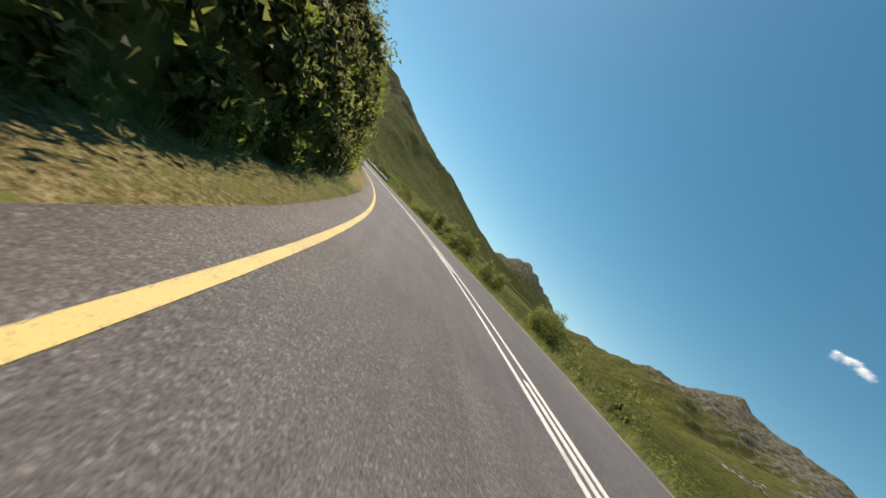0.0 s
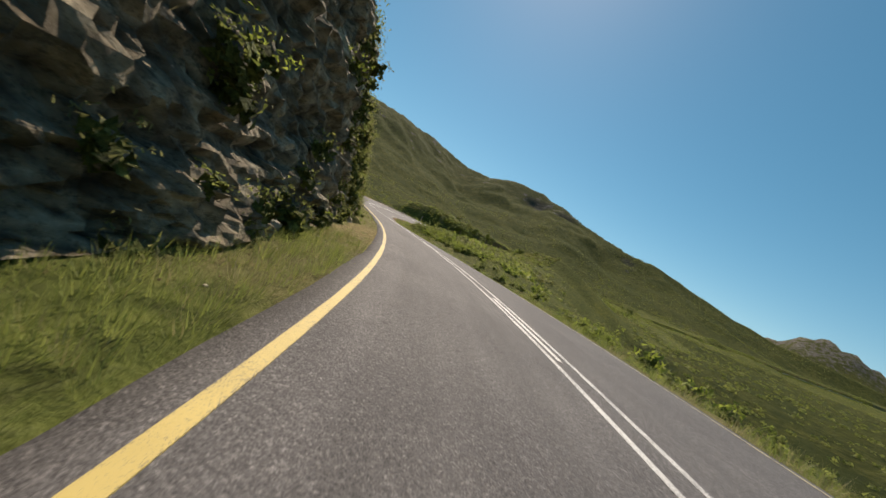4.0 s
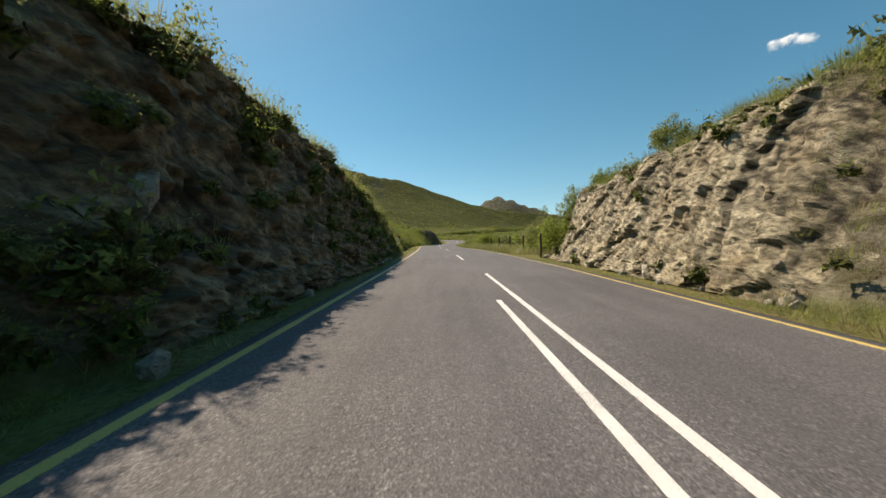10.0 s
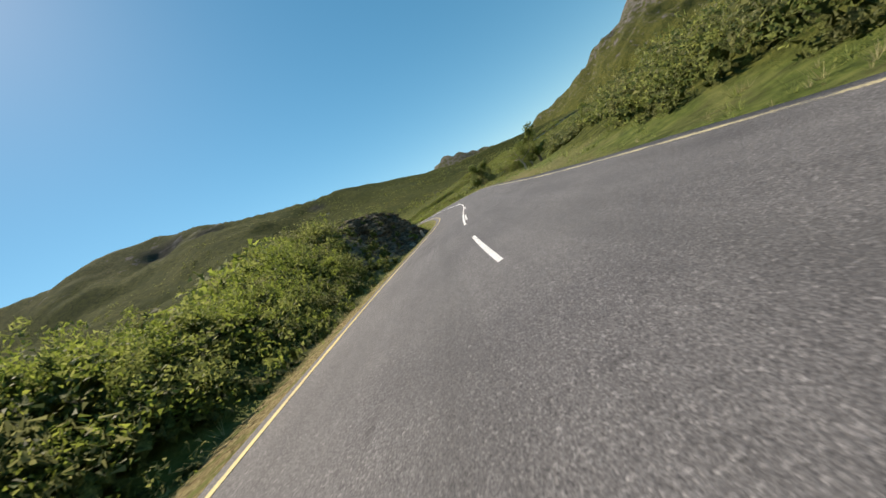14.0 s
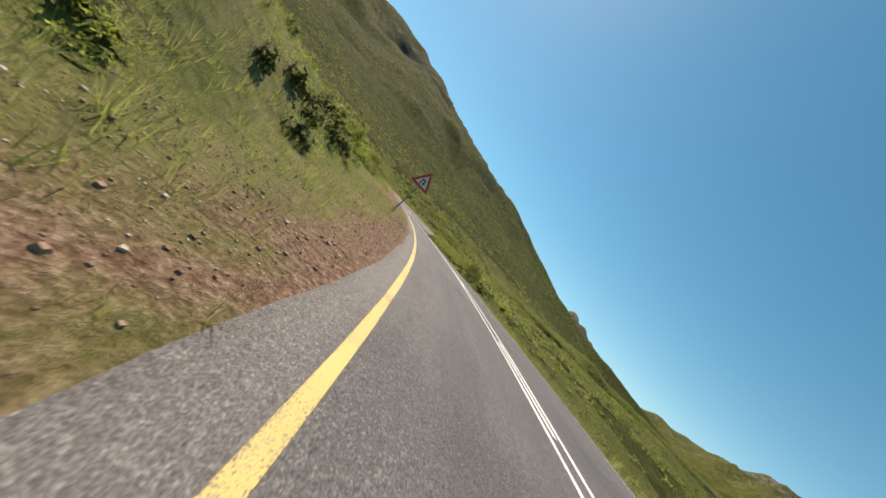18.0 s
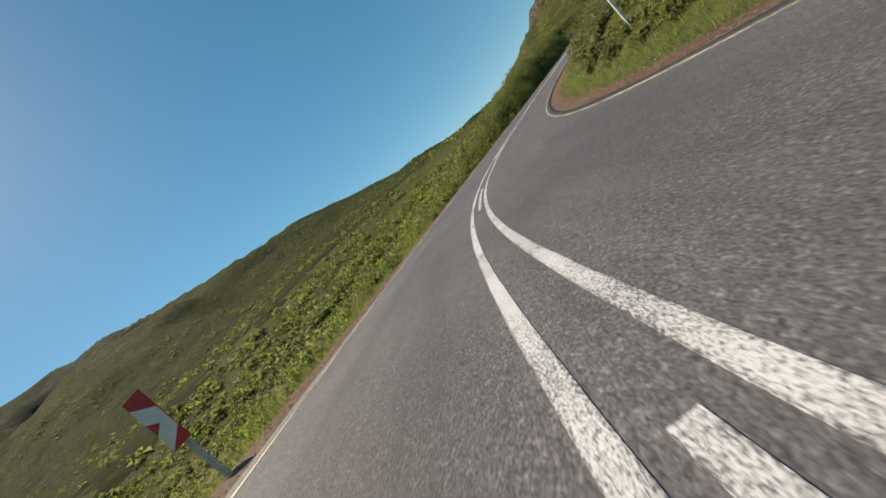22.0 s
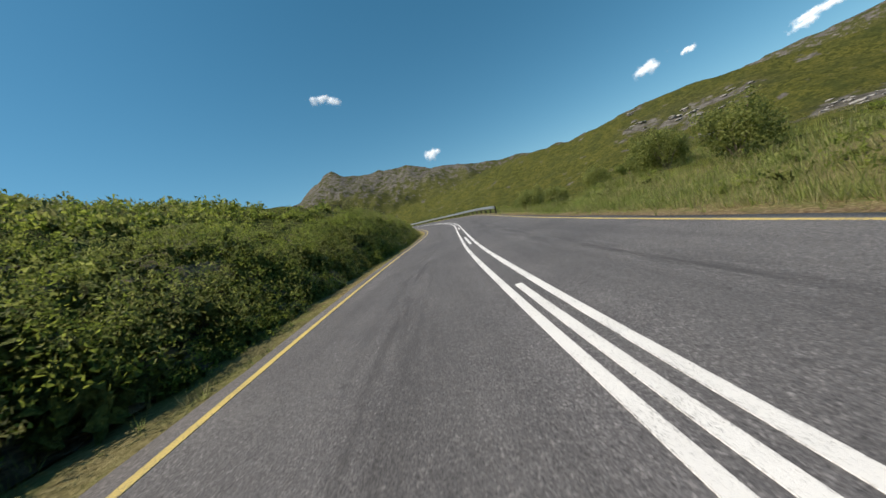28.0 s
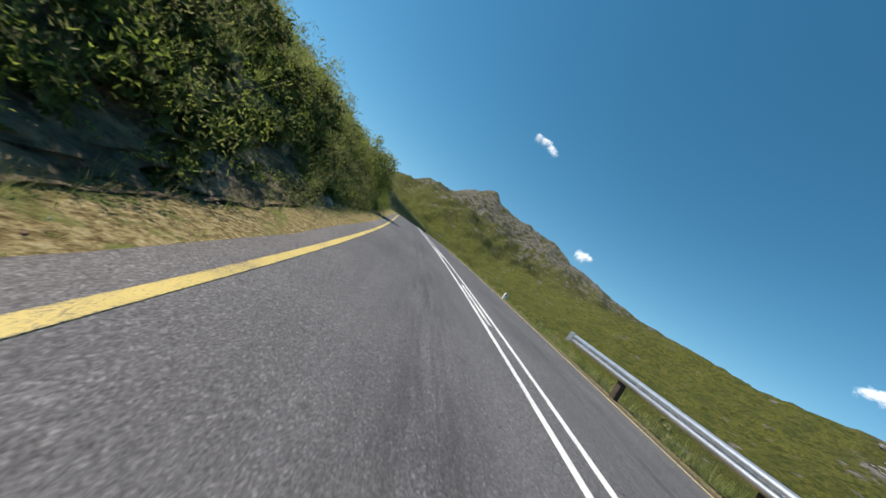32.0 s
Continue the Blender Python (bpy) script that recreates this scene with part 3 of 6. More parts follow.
REDPAINT = plain("red_paint", (0.55, 0.035, 0.035), 0.45, 0.0, 0.1)
GREYBACK = plain("grey_sign_back", (0.20, 0.20, 0.20), 0.55, 0.3, 0.1)
CONCRETE = plain("concrete", (0.46, 0.44, 0.40), 0.85)

# ---- the road ----
road_s = np.arange(SA, S1 - 1, 1.0)


def build_road():
    left, right = -HALF - paved(road_s, np.ones_like(road_s, bool)), HALF + paved(road_s, np.zeros_like(road_s, bool))
    inner = np.array([-3.5, -2.9, -2.3, -1.7, -1.1, -0.5, 0, 0.5, 1.1, 1.7, 2.3, 2.9, 3.5])
    d = np.concatenate([left[:, None], np.repeat(inner[None], len(road_s), 0), right[:, None]], 1)
    p = on_road(road_s[:, None] + 0 * d, d)
    p[:, 0, 2] -= 0.01
    p[:, -1, 2] -= 0.01
    lip = p[:, [0, -1]].copy()
    lip[..., 2] -= 0.25
    p = np.concatenate([lip[:, :1], p, lip[:, 1:]], 1)
    dd = np.concatenate([left[:, None], d, right[:, None]], 1)
    wear = np.exp(-((np.abs(dd) - 1.0) / 0.35) ** 2) + np.exp(-((np.abs(dd) - 2.5) / 0.35) ** 2)
    oil = np.exp(-((np.abs(dd) - 1.72) / 0.30) ** 2) * (0.25 + 0.75 * step(505, 540, road_s))[:, None]
    me = mesh_from("road", p.reshape(-1, 3), grid_faces(*p.shape[:2]), ASPHALT, True, {"wear": wear, "oil": oil, "across": dd, "along": road_s[:, None] + 0 * dd})
    tagged(new("road", me), "grey chip-sealed asphalt mountain road with two lanes", "road", "", "structure")


build_road()


def stripe(name, d, s_from, s_to, width, mat, parent):
    s = np.arange(s_from, s_to + 0.01, 1.0 if s_to - s_from > 10 else 0.5)
    e = width / 2 * (1 + 0.16 * vnoise(s * 1.3, 0 * s + s_from, 17))
    o = 0.03 * vnoise(s * 0.15, 0 * s + s_from, 19)
    d = d(s) if callable(d) else d + 0 * s
    cols = np.stack([d + o - e, d + o - e + 0.003, d + o - 0.7 * e, d + o, d + o + 0.7 * e, d + o + e - 0.003, d + o + e], 1)
    p = on_road(s[:, None] + 0 * cols, cols)
    p[:, 1:6, 2] += 0.005
    p[..., 2] += 0.001
    rim = np.repeat(np.array([[1.0, 1.0, 0.15, 0.0, 0.15, 1.0, 1.0]]), len(s), 0)
    ob = new(name, mesh_from(name, p.reshape(-1, 3), grid_faces(*p.shape[:2]), mat, False, {"rim": rim}))
    ob.parent = parent
    return ob


marks = tagged(new("road_marking"), "worn white centre lines and yellow edge lines on asphalt", "road marking", "", "structure")
for a, b, mat, wide in ((SA + 1, 118, YELLOW, 0.115), (118, 189, PALE_YELLOW, 0.10), (189, 316, YELLOW, 0.115), (316, 410, YELLOW, 0.125), (410, 426, YELLOW, 0.11), (426, 500, PALE_YELLOW, 0.09), (500, S1 - 4, YELLOW, 0.115)):
    stripe("edge_line", -HALF, a, b, wide, mat, marks)
for a, b, mat in ((SA + 1, 186, PALE_YELLOW), (186, 262, YELLOW), (262, 494, PALE_YELLOW), (494, S1 - 4, YELLOW)):
    stripe("edge_line", HALF, a, b, 0.09, mat, marks)
for a, b, mat in ((SA + 1, 56, WHITE), (56, 122, CHIPPED), (122, 152, WORN), (302, 425, WHITE), (425, 505, CHIPPED), (505, S1 - 4, WHITE)):
    stripe("centre_line", lambda s: np.interp(s, [300, 338, 352], [0.02, 0.02, -0.215]) if s[0] > 200 else -0.215 + 0 * s, a, b, 0.115, mat, marks)
for a, b, mat in ((SA + 1, 56, WHITE), (56, 122, CHIPPED), (122, 172, WORN), (172, 192, CHIPPED), (192, 218, WHITE), (362, 425, WHITE), (425, 505, CHIPPED), (505, S1 - 4, WHITE)):
    stripe("centre_line", 0.215, a, b, 0.115, mat, marks)
# dashes 4.5 m long, every 12 m beside solid lines, wider apart between
dash_ends = [9.7 + 11.4 * k for k in range(-7, 1)] + [21.1, 32.5, 43.9, 55.3, 66.6, 78.2, 92.0, 105.5, 117.3, 129.0, 142.4, 154.4, 167.0, 179.6, 200.0, 213.0, 232.6, 249.4, 266.5, 285.3, 297.0, 309.0, 321.2, 343.0, 356.0]
dash_ends += [368.2 + 11.5 * k for k in range(4)] + [413.0 + 12 * k for k in range(7)] + [498.2, 508.1, 526.5, 545.0, 556.6, 564.6, 576.6, 593.6, 606.2, 620.4, 630.6, 647.6, 656.6, 668.2, 678.2, 697.0] + [709.0 + 12 * k for k in range(6)]
for far_end in dash_ends:
    length = {129.0: 8.0, 213.0: 7.6, 232.6: 6.6}.get(far_end, 4.6)
    stripe("centre_dash", -0.22 if 172 < far_end < 230 else (0.16 if 300 < far_end < 358 else 0.0), far_end - length, far_end, 0.11, CHIPPED if 440 < far_end < 500 or 100 < far_end < 145 else WHITE, marks)


for a, b, d, wide in ((579.7, 580.0, -0.02, 0.16), (578.1, 578.25, 0.62, 0.10), (583.3, 583.6, 0.46, 0.05), (427.0, 427.2, 0.05, 0.09), (553.0, 553.3, 0.0, 0.12)):
    stripe("paint_scrap", d, a, b, wide, WORN, marks)


# ---- the ground beside the road, and the mountains ----
# how thickly shrubs grow: s, first shrubs past the verge, density, size
GROW_L = [(-110, 0.0, 1.2, 1.6), (60, 0.0, 1.2, 1.6), (92, 0.4, 0.9, 1.3), (98, 0.3, 1.3, 1.7), (126, 0.3, 1.3, 1.6), (138, 0.2, 1.0, 1.2), (146, 0.4, 1.0, 1.5), (186, 0.3, 1.0, 1.4), (200, 0.0, 1.1, 1.2), (240, 0.0, 1.8, 1.8), (262, 0.0, 2.2, 2.1), (272, 0.0, 2.3, 2.2),
          (306, 0.0, 2.0, 1.9), (316, 0.8, 0.4, 1.0), (325, 0.6, 0.8, 1.2), (331, 0.5, 0.9, 1.1), (344, 0.6, 0.9, 1.0), (360, 1.5, 0.8, 0.8), (384, 0.8, 0.8, 0.9), (402, 0.3, 2.0, 1.6), (412, 0.3, 2.3, 1.9), (495, 0.0, 2.0, 1.8), (508, 0.0, 2.4, 1.9), (560, 0.0, 2.2, 1.8), (572, 0.3, 0.5, 0.85), (604, 0.2, 0.5, 0.85), (614, 0.0, 1.0, 1.1), (870, 0.0, 1.1, 1.5)]
GROW_R = [(-110, 0.3, 1.5, 1.9), (40, 0.4, 1.5, 1.8), (54, 0.8, 1.0, 1.5), (100, 0.4, 1.1, 1.5), (114, 0.6, 0.9, 1.3), (186, 0.4, 1.1, 1.5), (206, 0.2, 1.1, 1.4), (212, 0.8, 0.35, 0.9), (227, 0.6, 0.5, 1.0), (233, 2.6, 0.18, 1.0), (262, 2.0, 0.3, 1.3), (282, 0.8, 1.7, 2.1), (306, 0.6, 1.5, 1.8),
          (318, 1.6, 0.2, 1.1), (396, 2.0, 0.2, 0.9), (412, 0.8, 1.5, 1.6), (495, 0.4, 1.6, 1.7), (512, 1.0, 1.2, 1.5), (560, 1.5, 1.0, 1.4), (576, 3.5, 0.2, 1.0), (606, 2.0, 0.3, 0.9), (616, 1.2, 0.45, 0.9), (870, 1.0, 0.6, 1.2)]


def grow(s, d, col):
    return np.where(d < 0, table(GROW_L, s, col), table(GROW_R, s, col))


def grow_start(s, sign):
    return grow(s, sign + 0 * s, 1)


# stretches with bare rock faces: from, to, side
CUT_SPANS = [(8, 75, -1), (614, 720, -1), (69, 97, -1), (98, 143, -1), (211, 229, 1), (208, 238, -1), (312, 330, -1), (585, 613, -1)]


def build_ground():
    s = np.arange(SA, S1 - 1, 1.0)
    for name, sign in (("ground", -1), ("ground", 1)):
        pv = paved(s, np.full_like(s, sign < 0, bool))
        _, verge_w, run_w, *_ = side(s, np.full_like(s, sign * 4.0))
        one = np.ones((len(s), 1))
        past = np.concatenate([np.arange(0.3, 3, 0.4), np.arange(3, 9, 0.6), np.arange(9, 20, 1.2), np.arange(20, 44, 3.0)])
        steps = np.concatenate([one * np.array([[-0.5, -0.15]]), verge_w[:, None] * np.linspace(0.04, 0.9, 6)[None], verge_w[:, None] + run_w[:, None] * np.linspace(0, 1, 14)[None], (verge_w + run_w)[:, None] + past[None]], 1)
        d = sign * (HALF + pv[:, None] + steps)
        ss = s[:, None] + 0 * d
        p = on_road(ss, d)
        z, rock = land(ss, d)
        p[..., 2] = z
        a, verge, run, rise, slope, _ = side(ss, d)
        th = np.interp(s, LINE[:, 0], LINE[:, 4])[:, None]
        # rough the rocky faces sideways
        behind = 0 * ss
        for c0, c1, c_side in CUT_SPANS:
            if c_side == sign:
                behind = np.maximum(behind, step(c0, c0 + 3, ss) * (1 - step(c1 - 3, c1, ss)))
        behind = behind * step(verge * 0.98, verge + 0.25 * run, a) * (1 - step(verge + run * 1.1, verge + run * 1.25, a))
        p[..., 2] -= 0.35 * behind
        chip = 0.5 * behind + (1 - behind) * rock * (0.9 * fbm(ss * 0.5, z * 0.8, 61, 5) + 0.5 * np.abs(fbm(ss * 1.3, z * 1.9, 71, 3)))
        p[..., 0] += sign * np.cos(th) * chip
        p[..., 1] += sign * np.sin(th) * chip
        on_verge = 1 - step(0.75, 1.1, a / np.maximum(verge, 0.1))
        litter = np.clip(on_verge * (0.62 + 1.4 * vnoise(ss * 0.15, 0 * ss + sign, 81)), 0, 1)
        if sign < 0:
            gravel = on_verge * (step(360, 367, ss) * (1 - step(484, 498, ss)) * (1 - step(0.25, 0.65, a / np.maximum(verge, 0.1)) * (1 - step(382, 392, ss))) + step(140, 146, ss) * (1 - step(180, 186, ss)))
            litter = np.maximum(litter, on_verge * step(600, 612, ss)) * (1 - 0.85 * step(34, 48, ss) * (1 - step(84, 96, ss))) * (1 - 0.2 * step(316, 322, ss) * (1 - step(360, 368, ss)))
        else:
            gravel = (1 - step(0.5, 1.1, a)) * (step(112, 118, ss) * (1 - step(180, 188, ss)) + step(412, 420, ss) * (1 - step(490, 500, ss))) + 0.6 * (1 - step(0.2, 0.6, a)) * step(505, 515, ss)
        gravel = gravel * (1 - 0.75 * step(0.10, 0.26, vnoise(ss * 0.9, a * 2.2, 83)) * step(356, 362, ss) * (1 - step(392, 400, ss)))
        litter = litter * (0.35 + 0.6 * step(500, 510, ss) if sign > 0 else 1.0)
        cover = step(0.0, 1.2, a - verge - grow_start(ss, sign)) * (1 - 0.8 * (sign < 0) * step(354, 362, ss) * (1 - step(390, 398, ss)) * (1 - step(9, 16, a)))
        flip = grid_faces(*p.shape[:2])
        if sign < 0:
            flip = flip[:, ::-1]
        me = mesh_from(name, p.reshape(-1, 3), flip, LAND, True, {"rock": np.clip(rock * 1.3, 0, 1), "gravel": gravel, "litter": litter, "cover": cover})
        tagged(new(name, me), "grassy verge, gravel shoulder and rocky cutting beside the road", "ground", "", "structure")


build_ground()


# rock outcrops on the slopes: place and size
OUTCROPS = [(598, 218, 34), (462, 256, 17), (516, 250, 20), (560, 180, 22), (640, 250, 24), (700, 215, 18), (90, 738, 9), (424, 200, 20), (440, 214, 15)]


def build_mountains():
    def axis(lo, core_lo, core_hi, hi, fine):
        core = np.arange(core_lo, core_hi + 0.1, fine)
        out, stepv, p = [], fine, core_hi
        while p < hi:
            stepv *= 1.03
            p += stepv
            out.append(p)
        back, stepv, p = [], fine, core_lo
        while p > lo:
            stepv *= 1.03
            p -= stepv
            back.append(p)
        return np.concatenate([back[::-1], core, out])

    gx, gy = axis(-2300, -260, 560, 2900, 7.0), axis(-1800, -150, 1000, 3100, 7.0)
    X, Y = np.meshgrid(gx, gy)
    s, d = nearest(X, Y)
    s, d = s.reshape(X.shape), d.reshape(X.shape)
    z, _ = land(s, d, X, Y)
    z = z - 3.5 * (1 - step(34, 44, np.abs(d)))
    crag = 0.02 + 0.40 * step(140, 230, z) + 0.55 * step(260, 420, z) + 0.15 * step(1100, 1500, X)
    parched = step(220, 380, X) * (1 - step(620, 760, Y) * (1 - step(500, 750, X)))
    crag = crag + 0.33 * parched * (1 - step(1000, 1300, X))
    # where the cliffs' shadow is painted, uphill in each hollow
    cliff_shade = 0 * z
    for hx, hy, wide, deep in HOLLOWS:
        cliff_shade = np.maximum(cliff_shade, np.exp(-(np.hypot((X - hx) * 0.62, Y - hy - wide * 0.75) / (wide * 0.62)) ** 4))
        crag = crag + 0.3 * np.exp(-(np.hypot((X - hx) * 0.5, Y - hy - wide * 0.8) / (wide * 1.2)) ** 2)
    for ox, oy, wide in OUTCROPS:
        crag = crag + 0.75 * np.exp(-(np.hypot(X - ox, Y - oy) / wide) ** 2)
    p = np.stack([X, Y, z], -1)
    me = mesh_from("hillside", p.reshape(-1, 3), grid_faces(*X.shape), MOUNTAIN, True, {"crag": crag, "cliff_shade": cliff_shade, "parched": parched})
    tagged(new("hillside", me), "heath-covered mountain slopes with grey rock outcrops", "mountain", "", "structure")


build_mountains()


# ---- leaves, grass and stones: templates ----
def quads_at(rng, pts, normals, length, width, droop=0.0):
    """One pointed leaf at each place."""
    n = len(pts)
    t = rng.normal(size=(n, 3))
    u = t - (t * normals).sum(1, keepdims=True) * normals
    u[:, 2] += droop
    u /= np.linalg.norm(u, axis=1, keepdims=True) + 1e-9
    v = np.cross(normals, u)
    v /= np.linalg.norm(v, axis=1, keepdims=True) + 1e-9
    L = length * rng.uniform(0.6, 1.3, (n, 1))
    Wd = width * rng.uniform(0.6, 1.3, (n, 1))
    q = np.stack([pts - u * L / 2 - v * Wd / 2, pts - u * L / 2 + v * Wd / 2, pts + u * L / 2], 1)
    return q.reshape(-1, 3)


def bush_cloud(seed, leaves, length, width, lumps=9, flat=0.8, upright=0.3):
    """Leaves of a shrub about a metre wide and flat metres high: clumps over a dome, with gaps."""
    rng = np.random.default_rng(seed)
    a, r, z = rng.uniform(0, 2 * np.pi, lumps), np.sqrt(rng.uniform(0.0, 1, lumps)) * 0.36, rng.uniform(0.2, 0.86, lumps)
    c = np.stack([r * np.cos(a), r * np.sin(a), z * flat * (1 - 0.9 * r * r / 0.2)], 1)
    c[:, 2] = np.clip(c[:, 2], 0.12, None)
    pick = rng.integers(0, lumps, leaves)
    n = rng.normal(size=(leaves, 3))
    n[:, 2] = n[:, 2] * 0.8 + 0.25
    n /= np.linalg.norm(n, axis=1, keepdims=True)
    size = (rng.uniform(0.13, 0.25, lumps) * (10 / max(lumps, 10)) ** 0.45)[pick][:, None]
    p = c[pick] + n * size * rng.uniform(0.5, 1.0, (leaves, 1)) * np.array([1, 1, flat])
    p[:, :2] *= 1.12
    p[:, 2] = np.clip(p[:, 2], 0.01, None)
    face = n + rng.normal(size=(leaves, 3)) * 0.5
    face /= np.linalg.norm(face, axis=1, keepdims=True)
    return quads_at(rng, p, face, length, width, upright)


def grass_tuft(seed, blades, spread=0.09, height=0.3, half=0.008):
    rng = np.random.default_rng(seed)
    a = rng.uniform(0, 2 * np.pi, blades)
    root = np.stack([np.cos(a), np.sin(a), 0 * a], 1) * rng.uniform(0, spread, (blades, 1))
    lean = np.stack([np.cos(a), np.sin(a), 0 * a], 1) * rng.uniform(0.08, 0.95, (blades, 1)) * height
    top = root + lean + np.array([0, 0, 1.0]) * height * rng.uniform(0.6, 1.2, (blades, 1))
    w = np.stack([-np.sin(a), np.cos(a), 0 * a], 1) * half
    return np.stack([root - w, root + w, top], 1).reshape(-1, 3)


def tangle(seed, pieces=38, flat=0.8, long=0.26):
    """The dense inside of a shrub: crossing sprays of twigs and leaves."""
    rng = np.random.default_rng(seed)
    n = rng.normal(size=(pieces, 3))
    n[:, 2] = np.abs(n[:, 2]) * 0.9 - 0.25
    n /= np.linalg.norm(n, axis=1, keepdims=True)
    p = n * rng.uniform(0.10, 0.30, (pieces, 1)) * np.array([1, 1, flat * 1.7])
    face = n + rng.normal(size=(pieces, 3)) * 0.8
    face /= np.linalg.norm(face, axis=1, keepdims=True)
    q = quads_at(rng, p, face, long, long * 0.75, 0.25)
    return q, leaf_faces(q)


class Pile:
    """Many small pieces joined into one mesh."""

    def __init__(self):
        self.v, self.f, self.n = [], [], 0

    def add(self, quads, faces, x, y, z, scale, turn, tall=None):
        k, m = len(x), len(quads)
        if not k:
            return
        c, s = np.cos(turn)[:, None], np.sin(turn)[:, None]
        q = quads[None] * scale[:, None, None]
        hz = q[..., 2] * (1 if tall is None else tall[:, None])
        v = np.stack([q[..., 0] * c - q[..., 1] * s + x[:, None], q[..., 0] * s + q[..., 1] * c + y[:, None], hz + z[:, None]], -1)
        f = faces[None] + (np.arange(k) * m)[:, None, None] + self.n
        self.v.append(v.reshape(-1, 3))
        self.f.append(f.reshape(-1, faces.shape[1]))
        self.n += k * m

    def make(self, name, mat, label, category, smooth=False):
        me = mesh_from(name, np.concatenate(self.v), np.concatenate(self.f), mat, smooth)
        return tagged(new(name, me), label, category, "", "stuff")


def leaf_faces(quads):
    return np.arange(len(quads)).reshape(-1, 3)


def spread(rng, count, lo, hi, thick):
    """Places past the paving between lo and hi metres on both sides, thinned by how thickly shrubs grow."""
    s = rng.uniform(-30, 740, count)
    sign = rng.choice([-1.0, 1.0], count)
    pv = paved(s, sign < 0)
    d = sign * (HALF + pv + rng.uniform(lo, hi, count))
    a, verge, run, rise, slope, rock = side(s, d)
    f = np.clip((a - verge) / run, 0, 1)
    on_face = (f > 0.02) & (f < 0.98)
    patch = np.clip(0.75 + 1.6 * fbm(s * 0.12, d * 0.25, 90, 2), 0.1, 1.3)
    keep = grow(s, d, 2) * patch / thick * np.where(on_face, 1 - 0.72 * rock, 1.0)
    hidden = ((rise > 2.5) & (a > verge + run + 6)) | (on_face & (rise > 1.5))
    ok = (a > verge + grow(s, d, 1)) & (rng.uniform(0, 1, count) < keep) & ~hidden
    return s[ok], d[ok], rock[ok] * on_face[ok]


def plant_shrubs():
    rng = np.random.default_rng(11)
    heath, olive, bright, cores = Pile(), Pile(), Pile(), Pile()
    # small, middling and large shrubs have leaves of about the same true size
    fine = [[bush_cloud(i + 10 * c, n, length, length * 0.36, 10 + 5 * c, 0.88, 0.7) for i in range(3)] for c, (n, length) in enumerate(((150, 0.115), (220, 0.082), (340, 0.062), (600, 0.050)))]
    broad = [[bush_cloud(40 + i + 10 * c, n, length, length * 0.50, 10 + 5 * c, 0.95, 0.35) for i in range(3)] for c, (n, length) in enumerate(((140, 0.110), (210, 0.078), (320, 0.060), (560, 0.048)))]
    mid_any = [bush_cloud(60 + i, 54, 0.20, 0.12, 11, 0.85, 0.2) for i in range(4)]
    mid_big = [bush_cloud(120 + i, 72, 0.145, 0.09, 16, 0.9, 0.2) for i in range(4)]
    mid_huge = [bush_cloud(150 + i, 165, 0.082, 0.040, 20, 0.95, 0.2) for i in range(4)]
    far_any = [bush_cloud(70 + i, 24, 0.28, 0.18, 9, 0.65, 0.15) for i in range(4)]
    insides = [tangle(i) for i in range(4)]
    fine_insides = [tangle(10 + i, 70, 0.8, 0.16) for i in range(4)]

    def plant(s, d, size, sets, cored, sink, out=0.0):
        z, _ = land(s, d)
        p = on_road(s, d - np.sign(d) * out)
        size = np.minimum(size, 2.3)
        turn, tall = rng.uniform(0, 6.28, len(s)), rng.uniform(0.7, 1.2, len(s))
        kind = rng.uniform(0, 1, len(s)) + 0.8 * vnoise(s * 0.05, d * 0.1, 44) + 0.15 + 0.2 * (d > 0) * step(500, 515, s) * (1 - step(560, 575, s)) + 0.15 * step(610, 640, s) * (d < 0) - 0.4 * step(562, 572, s) * (1 - step(588, 594, s)) * (d < 0)
        k = np.arange(len(s))
        for low, high, pile, of in ((-9, 0.40, heath, 0), (0.40, 0.86, olive, 1), (0.86, 9, bright, 1)):
            for c, (a, b) in enumerate(((0, 0.95), (0.95, 1.6), (1.6, 2.25), (2.25, 99))):
                choice = sets(of, c)
                for t, quads in enumerate(choice):
                    m = (kind >= low) & (kind < high) & (k % len(choice) == t) & (size >= a) & (size < b)
                    pile.add(quads, leaf_faces(quads), p[m, 0], p[m, 1], z[m] - sink, size[m], turn[m], tall[m])
        if cored:
            close_by = (size > 1.15) & (np.abs(d) < 9.5)
            for of, those in ((insides, ~close_by), (fine_insides, close_by)):
                for t, (v, f) in enumerate(of):
                    m = (k % 4 == t) & those
                    cores.add(v, f, p[m, 0], p[m, 1], z[m] - sink, size[m], turn[m], tall[m])

    for lo, hi, count, sets, by, cored in ((0.5, 6.0, 5000, lambda o, c: (fine, broad)[o][c], 1.0, True), (6.0, 13.0, 4600, lambda o, c: (mid_any, mid_any, mid_big, mid_huge)[c], 1.0, True), (13.0, 46.0, 11000, lambda o, c: far_any, 0.95, False)):
        s, d, rocky = spread(rng, count, lo, hi, 2.1)
        a, verge, *_ = side(s, d)
        size = grow(s, d, 3) * rng.uniform(0.45, 1.25, len(s)) * by * (1 - 0.4 * rocky) * (0.55 + 0.45 * step(0.2, 2.2, a - verge))
        plant(s, d, size, sets, cored, 0.08)
    # on the faces of the banks and along their rims
    count = 17500
    s, sign, u = rng.uniform(-30, 735, count), rng.choice([-1.0, 1.0], count, p=[0.8, 0.2]), rng.uniform(0, 1, count)
    # spread evenly over the height of the face, some along the rim
    q = np.linspace(0, 1, 41)
